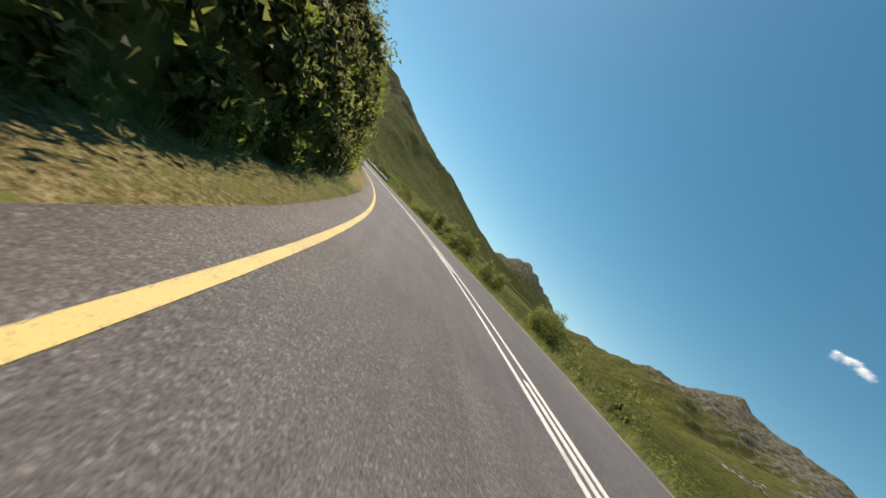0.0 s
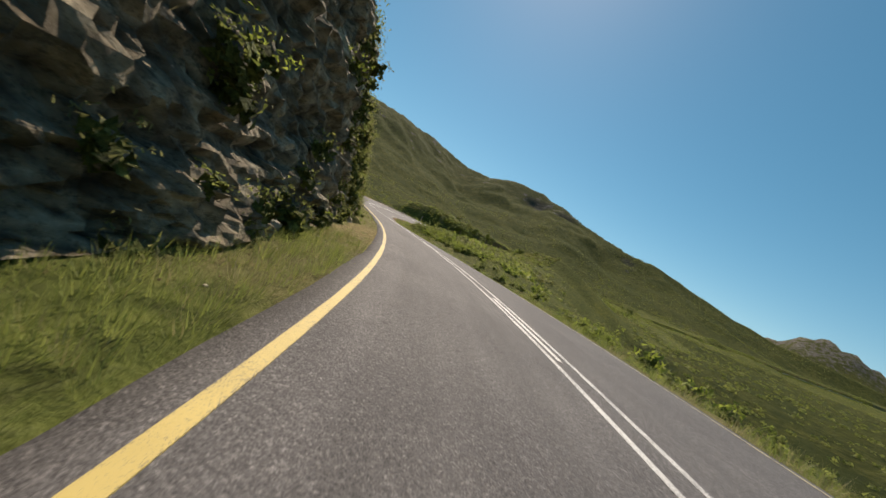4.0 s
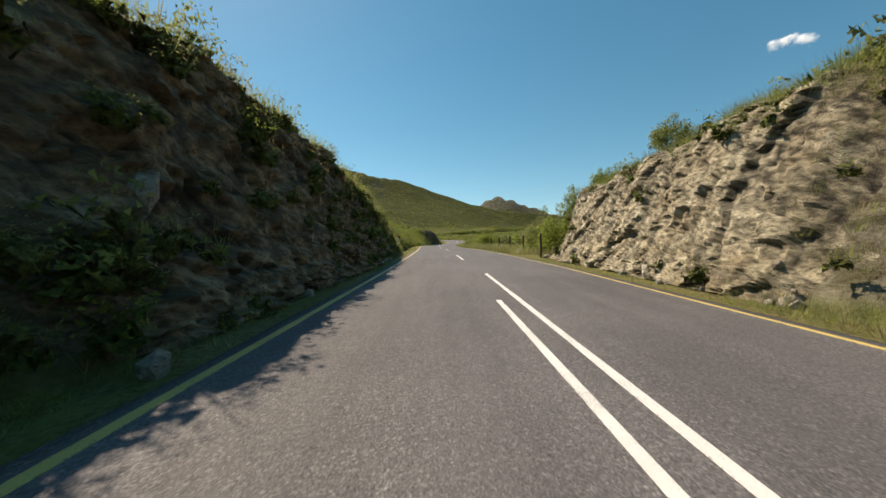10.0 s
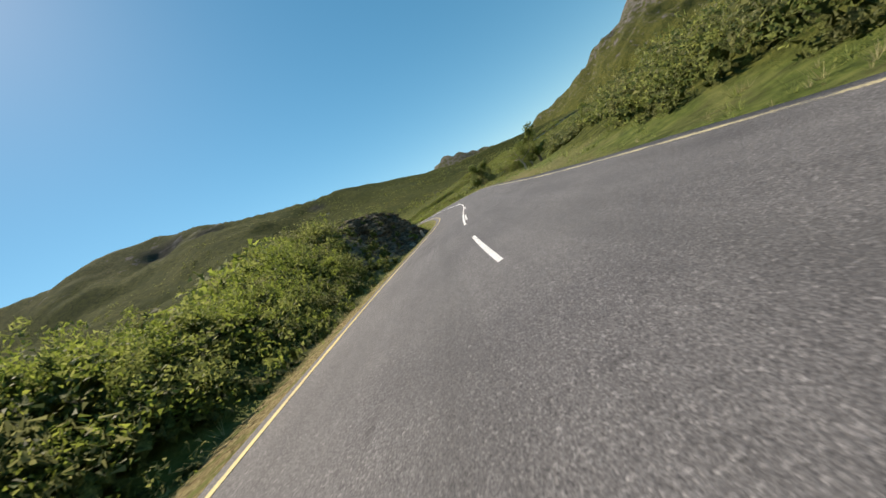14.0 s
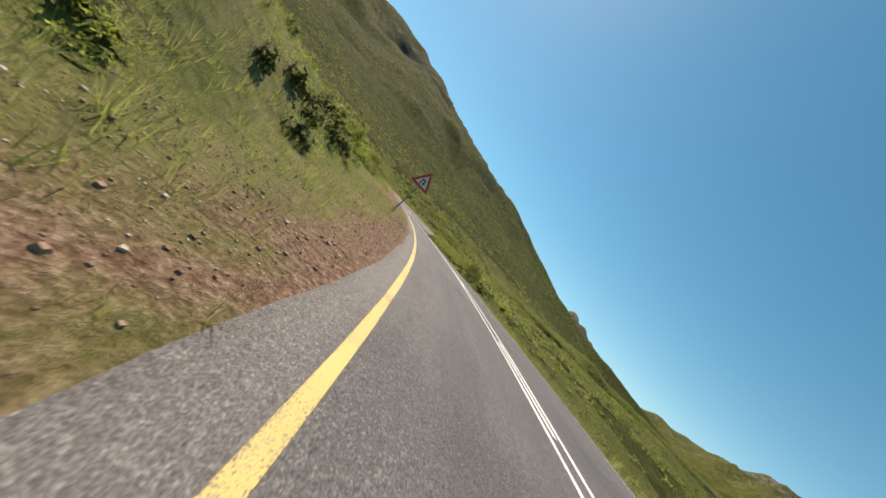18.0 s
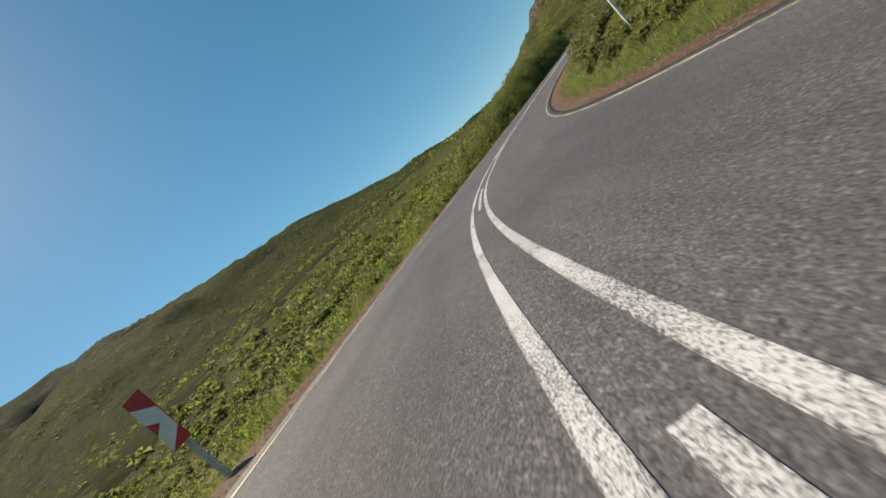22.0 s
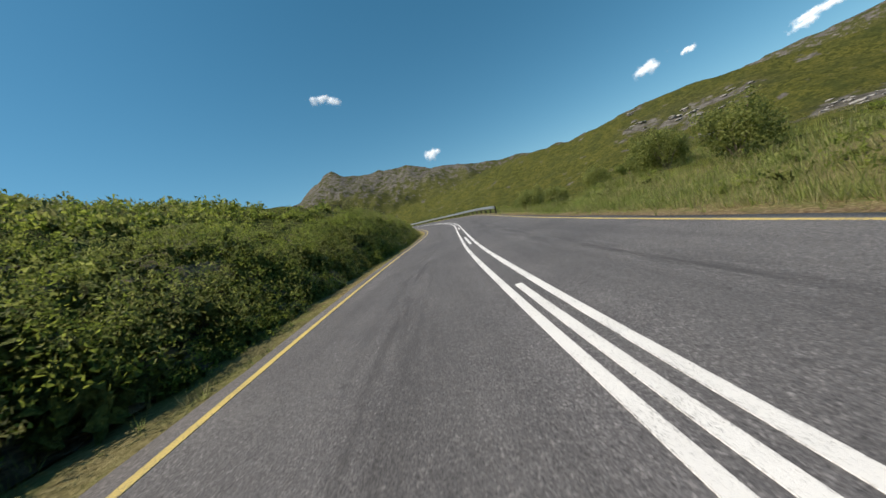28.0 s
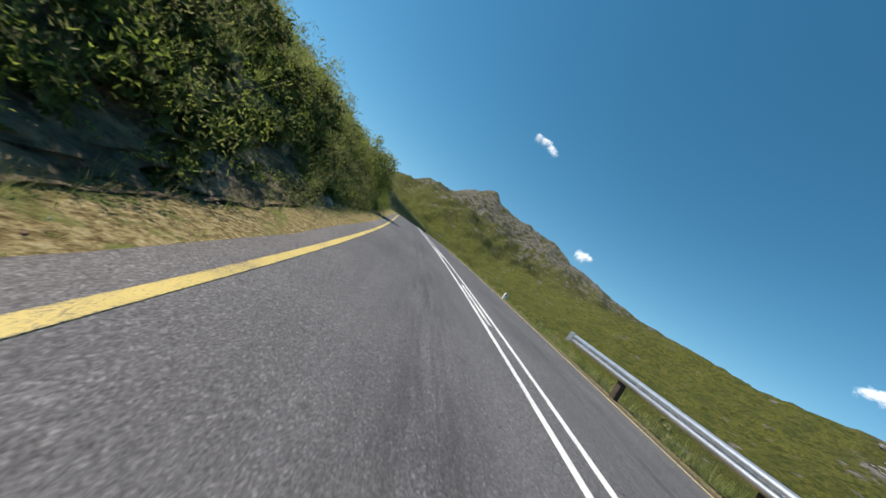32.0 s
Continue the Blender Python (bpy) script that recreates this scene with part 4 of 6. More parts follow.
    u = np.where(rng.uniform(0, 1, count) < 0.8, np.interp(u, 0.35 * q + 0.65 * q * q * (3 - 2 * q), q), 1 + 0.35 * u)
    _, verge, run, rise, _, rock = side(s, sign * 4.0)
    bare = rock * (u < 0.95) * (u > 0.0)
    patch = np.clip(1.0 + 0.8 * fbm(s * 0.5, u * 2.0 + sign, 91, 3), 0.6, 1.2)
    ok = rng.uniform(0, 1, count) < np.clip((rise + 1.5 * (s > 574) * (s < 614) + 2.2 * (s >= 614) * (s < 720)) / 5.5, 0, 1) * patch * (1 - 0.8 * bare) * (1 - 0.75 * (sign < 0) * (s > 356) * (s < 398)) * (1 - 0.5 * (sign < 0) * (s > 330) * (s <= 356))
    s, sign, u, verge, run, bare = s[ok], sign[ok], u[ok], verge[ok], run[ok], bare[ok]
    d = sign * (HALF + paved(s, sign < 0) + verge + run * u)
    size = rng.uniform(0.8, 1.8, len(s)) * (1 - 0.45 * bare) * (0.7 + 0.3 * step(0.02, 0.25, u)) * (1 - 0.25 * (u > 0.9))
    hang = [[bush_cloud(100 + i, 78, 0.110, 0.036, 16, 0.85, 0.2) for i in range(4)], [bush_cloud(110 + i, 78, 0.085, 0.044, 16, 0.85, 0.1) for i in range(4)]]
    close = [[bush_cloud(180 + i, 270, 0.060, 0.018, 20, 0.9, 0.6) for i in range(4)], [bush_cloud(190 + i, 270, 0.052, 0.022, 20, 0.9, 0.3) for i in range(4)]]
    near_banks = ((s > 8) & (s < 74) | (s > 184) & (s < 209) | (s > 584) & (s < 720) | (s > 328) & (s < 386)) & (sign < 0)
    out = (0.10 + 0.12 * size + 0.25 * bare + np.where((s > 184) & (s < 209), 0.05, 0.35) * near_banks) * step(-0.1, 0.15, u)
    for m, leaves in ((near_banks, close), (~near_banks, hang)):
        plant(s[m], d[m], size[m], lambda o, c: leaves[o], True, 0.3, out[m])
    # thickets that cover whole slopes: from, to, nearest, farthest, side, number, size
    for a0, a1, lo, hi, sign, n, big in ((402, 500, 5, 42, -1, 3800, 1.6), (402, 480, 3.4, 7.5, -1, 480, 2.1), (238, 262, 2.0, 8, -1, 380, 1.9), (262, 312, 4, 34, -1, 2300, 1.9), (276, 312, 4, 22, 1, 900, 2.2), (412, 500, 3, 24, 1, 1500, 1.6), (512, 566, 3, 22, 1, 900, 1.7), (116, 188, 4, 26, 1, 1300, 1.5), (144, 190, 3, 22, -1, 1100, 1.6), (572, 612, 3, 26, -1, 2600, 0.95), (572, 612, 2.0, 4.6, -1, 1000, 0.75), (468, 512, 3, 30, -1, 1500, 1.8), (505, 566, 1.5, 9, -1, 1050, 1.9), (256, 306, 1.4, 8, -1, 750, 2.0), (330, 358, 4.6, 12, -1, 240, 0.9), (146, 186, 3.2, 8, -1, 240, 1.9), (617, 646, 2.4, 6.5, 1, 150, 1.3), (622, 694, 1.9, 4.2, 1, 200, 0.8), (628, 718, 0.5, 1.2, -1, 280, 0.9), (524, 562, 3.0, 7.5, 1, 240, 2.0), (8, 62, 2.4, 6.5, 1, 620, 1.35), (188, 213, 3.4, 15, 1, 620, 1.35)):
        s = rng.uniform(a0, a1, n)
        d = sign * (HALF + rng.uniform(lo, hi, n))
        _, verge, *_ = side(s, d)
        clear = 0.75 if hi < 4.8 else 1.1
        d = np.where(np.abs(d) < HALF + clear + verge, sign * (HALF + clear + verge + rng.uniform(0, 3, n)), d)
        size = big * rng.uniform(0.5, 1.15, n) * np.clip(0.95 + 0.9 * fbm(s * 0.2, d * 0.35, 95, 2), 0.55, 1.3)
        m = np.abs(d) < 11.5
        front = m & (np.abs(d) < 8.3) & (sign < 0 and hi < 10 or a0 == 572)
        plant(s[front], d[front], size[front], lambda o, c: (fine, broad)[o][min(3, c + (big < 1))], True, 0.1)
        behind = m & ~front
        plant(s[behind], d[behind], size[behind], lambda o, c: (mid_any, mid_big, mid_huge, mid_huge)[c], True, 0.1)
        plant(s[~m], d[~m], size[~m], lambda o, c: mid_any if a0 == 572 else far_any, False, 0.1)
    heath.make("heath_shrubs", HEATH, "dense grey-green heath shrubs on banks and slopes", "shrubs")
    olive.make("broadleaf_shrubs", OLIVE, "olive-green broad-leaved shrubs on banks and slopes", "shrubs")
    bright.make("bright_shrubs", BRIGHT, "fresh yellow-green shrubs among the heath", "shrubs")
    cores.make("shrub_twigs", TWIG, "dense twiggy leaf masses of the roadside shrubs", "shrubs")


def plant_hills():
    """Scattered scrub on the slopes beyond the roadside."""
    rng = np.random.default_rng(31)
    x, y = rng.uniform(-240, 540, 38000), rng.uniform(-100, 860, 38000)
    s, d = nearest(x, y)
    lush = 0.5 * (d < 0) * step(380, 400, s) * (1 - step(515, 540, s)) * (1 - step(90, 220, np.abs(d))) + 0.3 * (1 - step(60, 140, np.abs(d)))
    m = (np.abs(d) > 40) & (np.abs(d) < 330) & (rng.uniform(0, 1, len(x)) < 0.30 + lush + 1.4 * fbm(x * 0.02, y * 0.02, 55))
    x, y, s, d = x[m], y[m], s[m], d[m]
    z, _ = land(s, d, x, y)
    pile = Pile()
    sets = [bush_cloud(80 + i, 20, 0.36, 0.24, 7, 0.6, 0.0) for i in range(3)]
    size, turn = rng.uniform(0.7, 2.4, len(x)), rng.uniform(0, 6.28, len(x))
    for t, q in enumerate(sets):
        k = np.arange(len(x)) % 3 == t
        pile.add(q, leaf_faces(q), x[k], y[k], z[k] - 0.2, size[k], turn[k])
    pile.make("hill_scrub", OLIVE, "scattered dark scrub on the mountain slopes", "shrubs")


def plant_grass():
    rng = np.random.default_rng(13)
    dry, green = Pile(), Pile()
    tufts = [grass_tuft(i, 10) for i in range(4)]
    tussocks = [grass_tuft(40 + i, 44, 0.16, 0.36, 0.0035) for i in range(4)]
    tall_tufts = [grass_tuft(20 + i, 15, 0.24, 0.32, 0.0052) for i in range(4)]
    count = 15000
    s = rng.uniform(-30, 735, count)
    sign = rng.choice([-1.0, 1.0], count)
    u = rng.uniform(0, 1, count) ** 1.2
    pv = paved(s, sign < 0)
    _, verge, *_ = side(s, sign * (HALF + pv))
    gravelly = (sign < 0) * (step(368, 376, s) * (1 - step(486, 498, s)) + step(141, 147, s) * (1 - step(180, 186, s)))
    a = 0.03 + u * (verge + 0.8)
    keep = rng.uniform(0, 1, count) < np.clip(0.45 + 1.3 * fbm(s * 0.22, a * 0.6 + sign * 9, 66, 3), 0.05, 1) * (1 - np.where(s < 392, 0.55, 0.9) * gravelly * (a < verge * np.where(s < 390, 0.35, 0.95)))
    s, sign, a, pv = s[keep], sign[keep], a[keep], pv[keep]
    d = sign * (HALF + pv + a)
    z, _ = land(s, d)
    p = on_road(s, d)
    size, turn = rng.uniform(0.35, 1.0, len(s)) * (0.55 + 0.6 * step(0.1, 1.4, a)), rng.uniform(0, 6.28, len(s))
    lush = fbm(s * 0.05, sign * 3.0, 67, 2) + rng.uniform(-0.35, 0.35, len(s)) + 0.10 + 0.5 * (sign < 0) * step(30, 45, s) * (1 - step(84, 96, s))
    for t, q in enumerate(tufts):
        for pile, m in ((dry, lush < 0), (green, lush >= 0)):
            m = m & (np.arange(len(s)) % 4 == t)
            pile.add(q, leaf_faces(q), p[m, 0], p[m, 1], z[m] - 0.01, size[m], turn[m])
    # meadows below and above the road
    count = 9000
    s, sign = rng.uniform(100, 740, count), rng.choice([-1.0, 1.0], count, p=[0.3, 0.7])
    pv = paved(s, sign < 0)
    a = rng.uniform(0.8, 13, count)
    d = sign * (HALF + pv + a)
    keep = rng.uniform(0, 1, count) < np.clip(1.25 - grow(s, d, 2), 0.08, 1)
    s, d, a = s[keep], d[keep], a[keep]
    z, rock = land(s, d)
    m = rock < 0.3
    s, d, z = s[m], d[m], z[m]
    p = on_road(s, d)
    size, turn = rng.uniform(0.6, 1.3, len(s)), rng.uniform(0, 6.28, len(s))
    lush = fbm(s * 0.06, d * 0.1, 68, 2) + rng.uniform(-0.3, 0.3, len(s)) + 0.12
    for t, q in enumerate(tall_tufts):
        for pile, m in ((dry, lush < 0), (green, lush >= 0)):
            m = m & (np.arange(len(s)) % 4 == t)
            pile.add(q, leaf_faces(q), p[m, 0], p[m, 1], z[m] - 0.02, size[m], turn[m])
    # thick grass: from, to, side, from the verge's or the rim's edge, how wide, number, size, share of green
    for a0, a1, sign, rim, wide, n, big, fresh in ((32, 92, -1, 0, 1.3, 2600, 0.75, 0.8), (8, 72, -1, 1, 2.2, 1500, 1.6, 0.6), (206, 231, 1, 1, 4.0, 1900, 1.3, 0.6), (208, 240, -1, 1, 2.5, 1000, 2.0, 0.6), (398, 480, -1, 0, 2.2, 2400, 0.9, 0.85), (320, 364, -1, 0, 2.4, 2900, 0.5, 0.6), (186, 240, -1, 0, 0.6, 800, 0.6, 0.8), (186, 209, -1, 1, 2.0, 450, 1.1, 0.6), (186, 208, -1, 2, 0.0, 160, 1.4, 0.6), (190, 213, 1, 0, 3.0, 900, 0.9, 0.4), (360, 398, -1, -1, 1.2, 150, 0.6, 0.9), (322, 360, -1, -1, 2.4, 240, 0.8, 0.8), (606, 716, -1, 0, 0.9, 2600, 0.6, 0.55), (8, 74, -1, 2, 0.0, 420, 1.5, 0.6), (612, 718, -1, 2, 0.0, 620, 1.5, 0.7), (98, 140, -1, 1, 3.0, 1000, 1.3, 0.6), (98, 140, -1, 2, 0.0, 300, 1.2, 0.6), (358, 394, -1, 0, 7.5, 3000, 0.85, 0.65), (412, 498, 1, 0, 2.2, 2600, 0.95, 0.85), (116, 186, 1, 0, 2.4, 2200, 0.95, 0.85), (508, 606, 1, 0, 2.0, 1800, 1.1, 0.7), (232, 270, 1, 0, 12.0, 5000, 2.6, 0.4), (576, 616, 1, 0, 7.0, 2400, 1.4, 0.7), (616, 700, 1, 0, 1.6, 1400, 1.2, 0.6), (318, 400, 1, 0, 2.5, 1800, 1.2, 0.6), (-20, 100, 1, 0, 1.8, 2000, 1.1, 0.7)):
        s = rng.uniform(a0, a1, n)
        sg = np.full(n, float(sign))
        _, verge, run, *_ = side(s, sg * 4.0)
        start = 0.1 if rim < 0 else verge + run * rng.uniform(0.1, 1.0, n) if rim == 2 else (verge + run - 0.3) if rim else np.where(s < 130, 0.05, np.where((s > 412) & (s < 500) | (s > 505), 0.7, 0.25 * verge)) if sign > 0 or a0 < 100 else np.where((s > 318) & (s < 394), 0.3, 0.5) * verge
        d = sg * (HALF + paved(s, sg < 0) + start + wide * rng.uniform(0, 1, n))
        z, _ = land(s, d)
        p = on_road(s, d)
        if rim == 2:
            p = on_road(s, d - sg * 0.5)
        size, turn = big * rng.uniform(0.5, 1.1, n), rng.uniform(0, 6.28, n)
        lush = rng.uniform(0, 1, n) < fresh
        for t, q in enumerate(tussocks if rim == 2 else tall_tufts):
            for pile, m in ((dry, ~lush), (green, lush)):
                m = m & (np.arange(n) % 4 == t)
                pile.add(q, leaf_faces(q), p[m, 0], p[m, 1], z[m] - 0.02, size[m], turn[m])
    dry.make("dry_grass", DRY, "straw-coloured grass tufts on the road verge", "grass")
    green.make("green_grass", GREENGRASS, "fresh green grass tufts on the road verge", "grass")




def twig_material():
    m, nt, b = material("leafy_twigs", 0.8)
    b.inputs["Specular IOR Level"].default_value = 0.15
    v = coords(nt)
    g = nt.nodes.new("ShaderNodeNewGeometry")
    n = noise_node(nt, v, 13.0, 6.0, 0.75)
    hue = maths(nt, "ADD", maths(nt, "MULTIPLY", g.outputs["Random Per Island"], 0.6), maths(nt, "MULTIPLY", noise_node(nt, v, 0.5, 3.0), 0.5))
    dull = ramp(nt, n, [(0.36, (0.047, 0.051, 0.016)), (0.48, (0.115, 0.130, 0.036)), (0.60, (0.196, 0.216, 0.065)), (0.72, (0.297, 0.304, 0.108))])
    fresh = ramp(nt, n, [(0.36, (0.058, 0.072, 0.018)), (0.48, (0.143, 0.172, 0.042)), (0.60, (0.234, 0.270, 0.068)), (0.72, (0.351, 0.377, 0.111))])
    nt.links.new(mix(nt, ramp(nt, hue, [(0.35, (0, 0, 0)), (0.75, (1, 1, 1))]), dull, fresh), b.inputs["Base Color"])
    relief(nt, b, n, 1.0, 0.16)
    return m


TWIG = twig_material()
plant_shrubs()
plant_hills()
plant_grass()


# ---- rock cuttings ----
def cells(x, y, seed):
    """Cell noise: a value for each cell, and how near its border one is."""
    i, j = np.floor(x), np.floor(y)
    best, second, value = np.full(np.shape(x), 9.0), np.full(np.shape(x), 9.0), np.zeros(np.shape(x))
    for a in (-1, 0, 1):
        for b in (-1, 0, 1):
            cx, cy = i + a + lattice(i + a, j + b, seed), j + b + lattice(i + a, j + b, seed + 5)
            q = np.hypot(x - cx, y - cy)
            nearer = q < best
            second = np.where(nearer, best, np.minimum(second, q))
            value = np.where(nearer, lattice(i + a, j + b, seed + 9), value)
            best = np.minimum(best, q)
    return value - 0.5, second - best


def rock_material(name, tone):
    m, nt, b = material(name, 0.88)
    b.inputs["Specular IOR Level"].default_value = 0.25
    v = coords(nt, (1.0, 1.0, 1.7))
    n = noise_node(nt, v, 1.5, 9.0, 0.74)
    f = noise_node(nt, v, 8.0, 7.0, 0.74)
    col = ramp(nt, n, [(0.30, (0.13, 0.112, 0.086)), (0.42, (0.31, 0.28, 0.22)), (0.53, (0.50, 0.465, 0.385)), (0.66, (0.70, 0.665, 0.58))])
    col = mix(nt, ramp(nt, noise_node(nt, v, 0.6, 5.0), [(0.50, (0, 0, 0)), (0.66, (0.5, 0.5, 0.5))]), col, (0.37, 0.30, 0.21))
    col = mix(nt, ramp(nt, f, [(0.38, (0.7, 0.7, 0.7)), (0.50, (0, 0, 0))]), col, (0.085, 0.07, 0.05))
    col = mix(nt, ramp(nt, noise_node(nt, v, 2.2, 6.0, 0.7), [(0.57, (0, 0, 0)), (0.65, (0.5, 0.5, 0.5))]), col, (0.12, 0.13, 0.055))
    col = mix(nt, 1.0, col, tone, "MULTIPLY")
    # near-black joints, and shade of the hollows put into the colour
    crack_shade = mask_of(nt, "crack_shade")
    col = mix(nt, crack_shade, col, (0.035, 0.03, 0.024))
    nt.links.new(col, b.inputs["Base Color"])
    relief(nt, b, mix(nt, 0.5, f, n), 1.0, 0.14)
    return m


# one rock in several tones; the last two carry shade in their colour
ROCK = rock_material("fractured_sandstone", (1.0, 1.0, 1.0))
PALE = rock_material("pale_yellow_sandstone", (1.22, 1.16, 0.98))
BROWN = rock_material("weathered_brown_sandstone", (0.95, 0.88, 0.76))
DARK = rock_material("shade_darkened_sandstone", (0.52, 0.45, 0.38))
SHADE_ROCK = rock_material("shade_toned_brown_rock", (0.74, 0.60, 0.45))


def build_cutting(s_from, s_to, sign, bulge=0.55, label="fractured brown and grey sandstone road cutting", mat=ROCK, bedded=0.34):
    s = np.arange(s_from, s_to, 0.13 if s_to - s_from < 60 else 0.2)
    _, verge, run, rise, *_ = side(s, np.full_like(s, sign * 4.0))
    u = np.linspace(-0.12, 1.25, 84)
    pv = paved(s, np.full_like(s, sign < 0, bool))
    d = sign * (HALF + pv[:, None] + verge[:, None] + run[:, None] * u[None])
    ss = s[:, None] + 0 * d
    p = on_road(ss, d)
    z, _ = land(ss, d)
    h = z - z[:, :1]
    wob = 0.45 * fbm(ss * 0.9, h * 0.9, 3, 5)
    flat = 0.55 + 1.3 * bedded
    big, e1 = cells(ss * 0.55 + wob, h * 0.8 * flat + ss * 0.2, 3)
    med, e2 = cells(ss * 1.7 + 1.4 * wob, h * 3.1 * flat + ss * 0.5, 7)
    small, e3 = cells(ss * 4.6 + 2 * wob, h * 7.5 * flat + ss * 1.2, 13)
    # thin beds weather back one by one
    bed = h * 2.6 + ss * 0.22 + 1.6 * wob
    ledge = lattice(np.floor(bed), np.floor(ss * 0.45 + 2 * wob), 21) - 0.5 + 0.35 * (bed - np.floor(bed))
    craggy = 0.55 * big + 0.42 * med + 0.27 * small + bedded * ledge + 0.5 * fbm(ss * 0.5, h * 0.6, 8, 6) - 0.25 * np.abs(fbm(ss * 1.6, h * 1.8, 18, 4))
    ends = step(0, 2.5, ss - s_from) * (1 - step(-2.5, 0, ss - s_to))
    push = ends * step(-0.12, 0.06, u)[None] * (bulge * craggy + 0.16) - 0.3 * (1 - ends)
    th = np.interp(s, LINE[:, 0], LINE[:, 4])[:, None]
    p[..., 0] -= sign * np.cos(th) * push
    p[..., 1] -= sign * np.sin(th) * push
    p[..., 2] = z + 0.06 * ends * med + 0.03 - 0.25 * (1 - ends)
    f = grid_faces(*p.shape[:2])
    if sign < 0:
        f = f[:, ::-1]
    # joints dark; set-back parts of the face darkened as painted shade
    crack_shade = np.clip(1.0 - np.minimum(np.minimum(e1 * 8, e2 * 5), e3 * 4), 0, 1) * 0.75 + 0.3 * np.clip(-2 * craggy, 0, 1)
    me = mesh_from("rock_cutting", p.reshape(-1, 3), f, mat, False, {"crack_shade": crack_shade})
    return tagged(new("rock_cutting", me), label, "rock face", "", "structure")


# shaded left banks and the crag take the darkened copies of the rock
CUTS = [build_cutting(8, 74, -1, 0.7, "earthy rock bank in a dark shade tone, overgrown with shrubs", SHADE_ROCK), build_cutting(614, 720, -1, 0.7, "rock bank in a dark shade tone under dense shrubs", SHADE_ROCK), build_cutting(70, 97, -1, 0.55, "dark brown sandstone cutting with a few plants", BROWN), build_cutting(98, 143, -1, 0.52, "brown sandstone cutting half overgrown with shrubs", BROWN), build_cutting(211, 229, 1, 0.40, "pale yellow blocky sandstone cutting topped with grass", PALE, 0.06), build_cutting(208, 238, -1, 0.5, "dark shaded sandstone cutting beside the road", SHADE_ROCK), build_cutting(312, 330, -1, 0.9, "dark overhanging sandstone crag beside the road", DARK), build_cutting(585, 613, -1, 0.4, "dark earth bank with roots under heath shrubs", DARK)]


def stone_mesh(seed, mat):
    rng = np.random.default_rng(seed)
    bm = bmesh.new()
    bmesh.ops.create_icosphere(bm, subdivisions=1, radius=0.5)
    cuts = [Vector(rng.normal(size=3)).normalized() for _ in range(6)]
    for v in bm.verts:
        v.co *= rng.uniform(0.85, 1.15)
        for c in cuts:
            over = v.co.dot(c) - 0.36
            if over > 0:
                v.co -= c * over
        v.co.z *= 0.7
    me = bpy.data.meshes.new("stone")
    bm.to_mesh(me)
    bm.free()
    me.attributes.new("crack_shade", "FLOAT", "POINT")
    me.materials.append(mat)
    return me


STONES = [stone_mesh(i, ROCK) for i in range(6)]
LICHENED = plain("lichened_grey_rock", (0.33, 0.315, 0.29), 0.95, 0.0, 0.5, 0.5)
BOULDERS = [stone_mesh(i + 10, LICHENED) for i in range(6)]


def lay_stones():
    """Loose stones at the foot of the cuttings, each a piece of its cutting."""
    rng = np.random.default_rng(17)
    for cut, (a, b, sign, n) in zip(CUTS, ((8, 71, -1, 26), (614, 720, -1, 40), (72, 97, -1, 26), (98, 143, -1, 90), (211, 229, 1, 40), (208, 238, -1, 24), (312, 330, -1, 30), (586, 613, -1, 16))):
        for k in range(n):
            s = rng.uniform(a + 1, b - 1)
            _, verge, run, *_ = side(np.array([s]), np.array([sign * 4.0]))
            d = sign * (HALF + float(paved(np.array([s]), np.array([sign < 0]))[0]) + float(verge[0]) + rng.uniform(-0.45, 0.9) * (0.5 if k % 3 else 1.2))
            z, _ = land(np.array([s]), np.array([d]))
            p = on_road(np.array([s]), np.array([d]))[0]
            ob = new("stone", STONES[k % 6])
            size = rng.uniform(0.12, 0.5) if k % 5 else rng.uniform(0.4, 0.8)
            ob.matrix_world = Matrix.LocRotScale((p[0], p[1], float(z[0]) + size * 0.12), Euler(rng.uniform(0, 6.28, 3)), (size, size * rng.uniform(0.7, 1.2), size))
            ob.parent = cut


lay_stones()


def rock_outcrop(x, y, wide, seed):
    """Weathered grey rocks standing out of a slope."""
    rng = np.random.default_rng(seed)
    root = new("rock_outcrop")
    s, d = nearest(np.array([x]), np.array([y]))
    z, _ = land(s, d, np.array([x]), np.array([y]))
    root.location = (x, y, float(z[0]))
    for k in range(9):
        ox, oy = rng.normal(size=2) * wide * 0.45
        s, d = nearest(np.array([x + ox]), np.array([y + oy]))
        z2, _ = land(s, d, np.array([x + ox]), np.array([y + oy]))
        size = wide * rng.uniform(0.18, 0.55)
        ob = new("boulder", BOULDERS[k % 6])
        ob.parent = root
        ob.matrix_basis = Matrix.LocRotScale(Vector((ox, oy, float(z2[0] - z[0]) + size * 0.02)), Euler((0, 0, rng.uniform(0, 6.28))), (size * 1.3, size, size * 0.36))
    return tagged(root, "weathered grey rock outcrop on the heath slope", "rock", "rock outcrops")


for k, (ox, oy, wide) in enumerate(OUTCROPS):
    rock_outcrop(ox, oy, wide * 0.8, 200 + k)


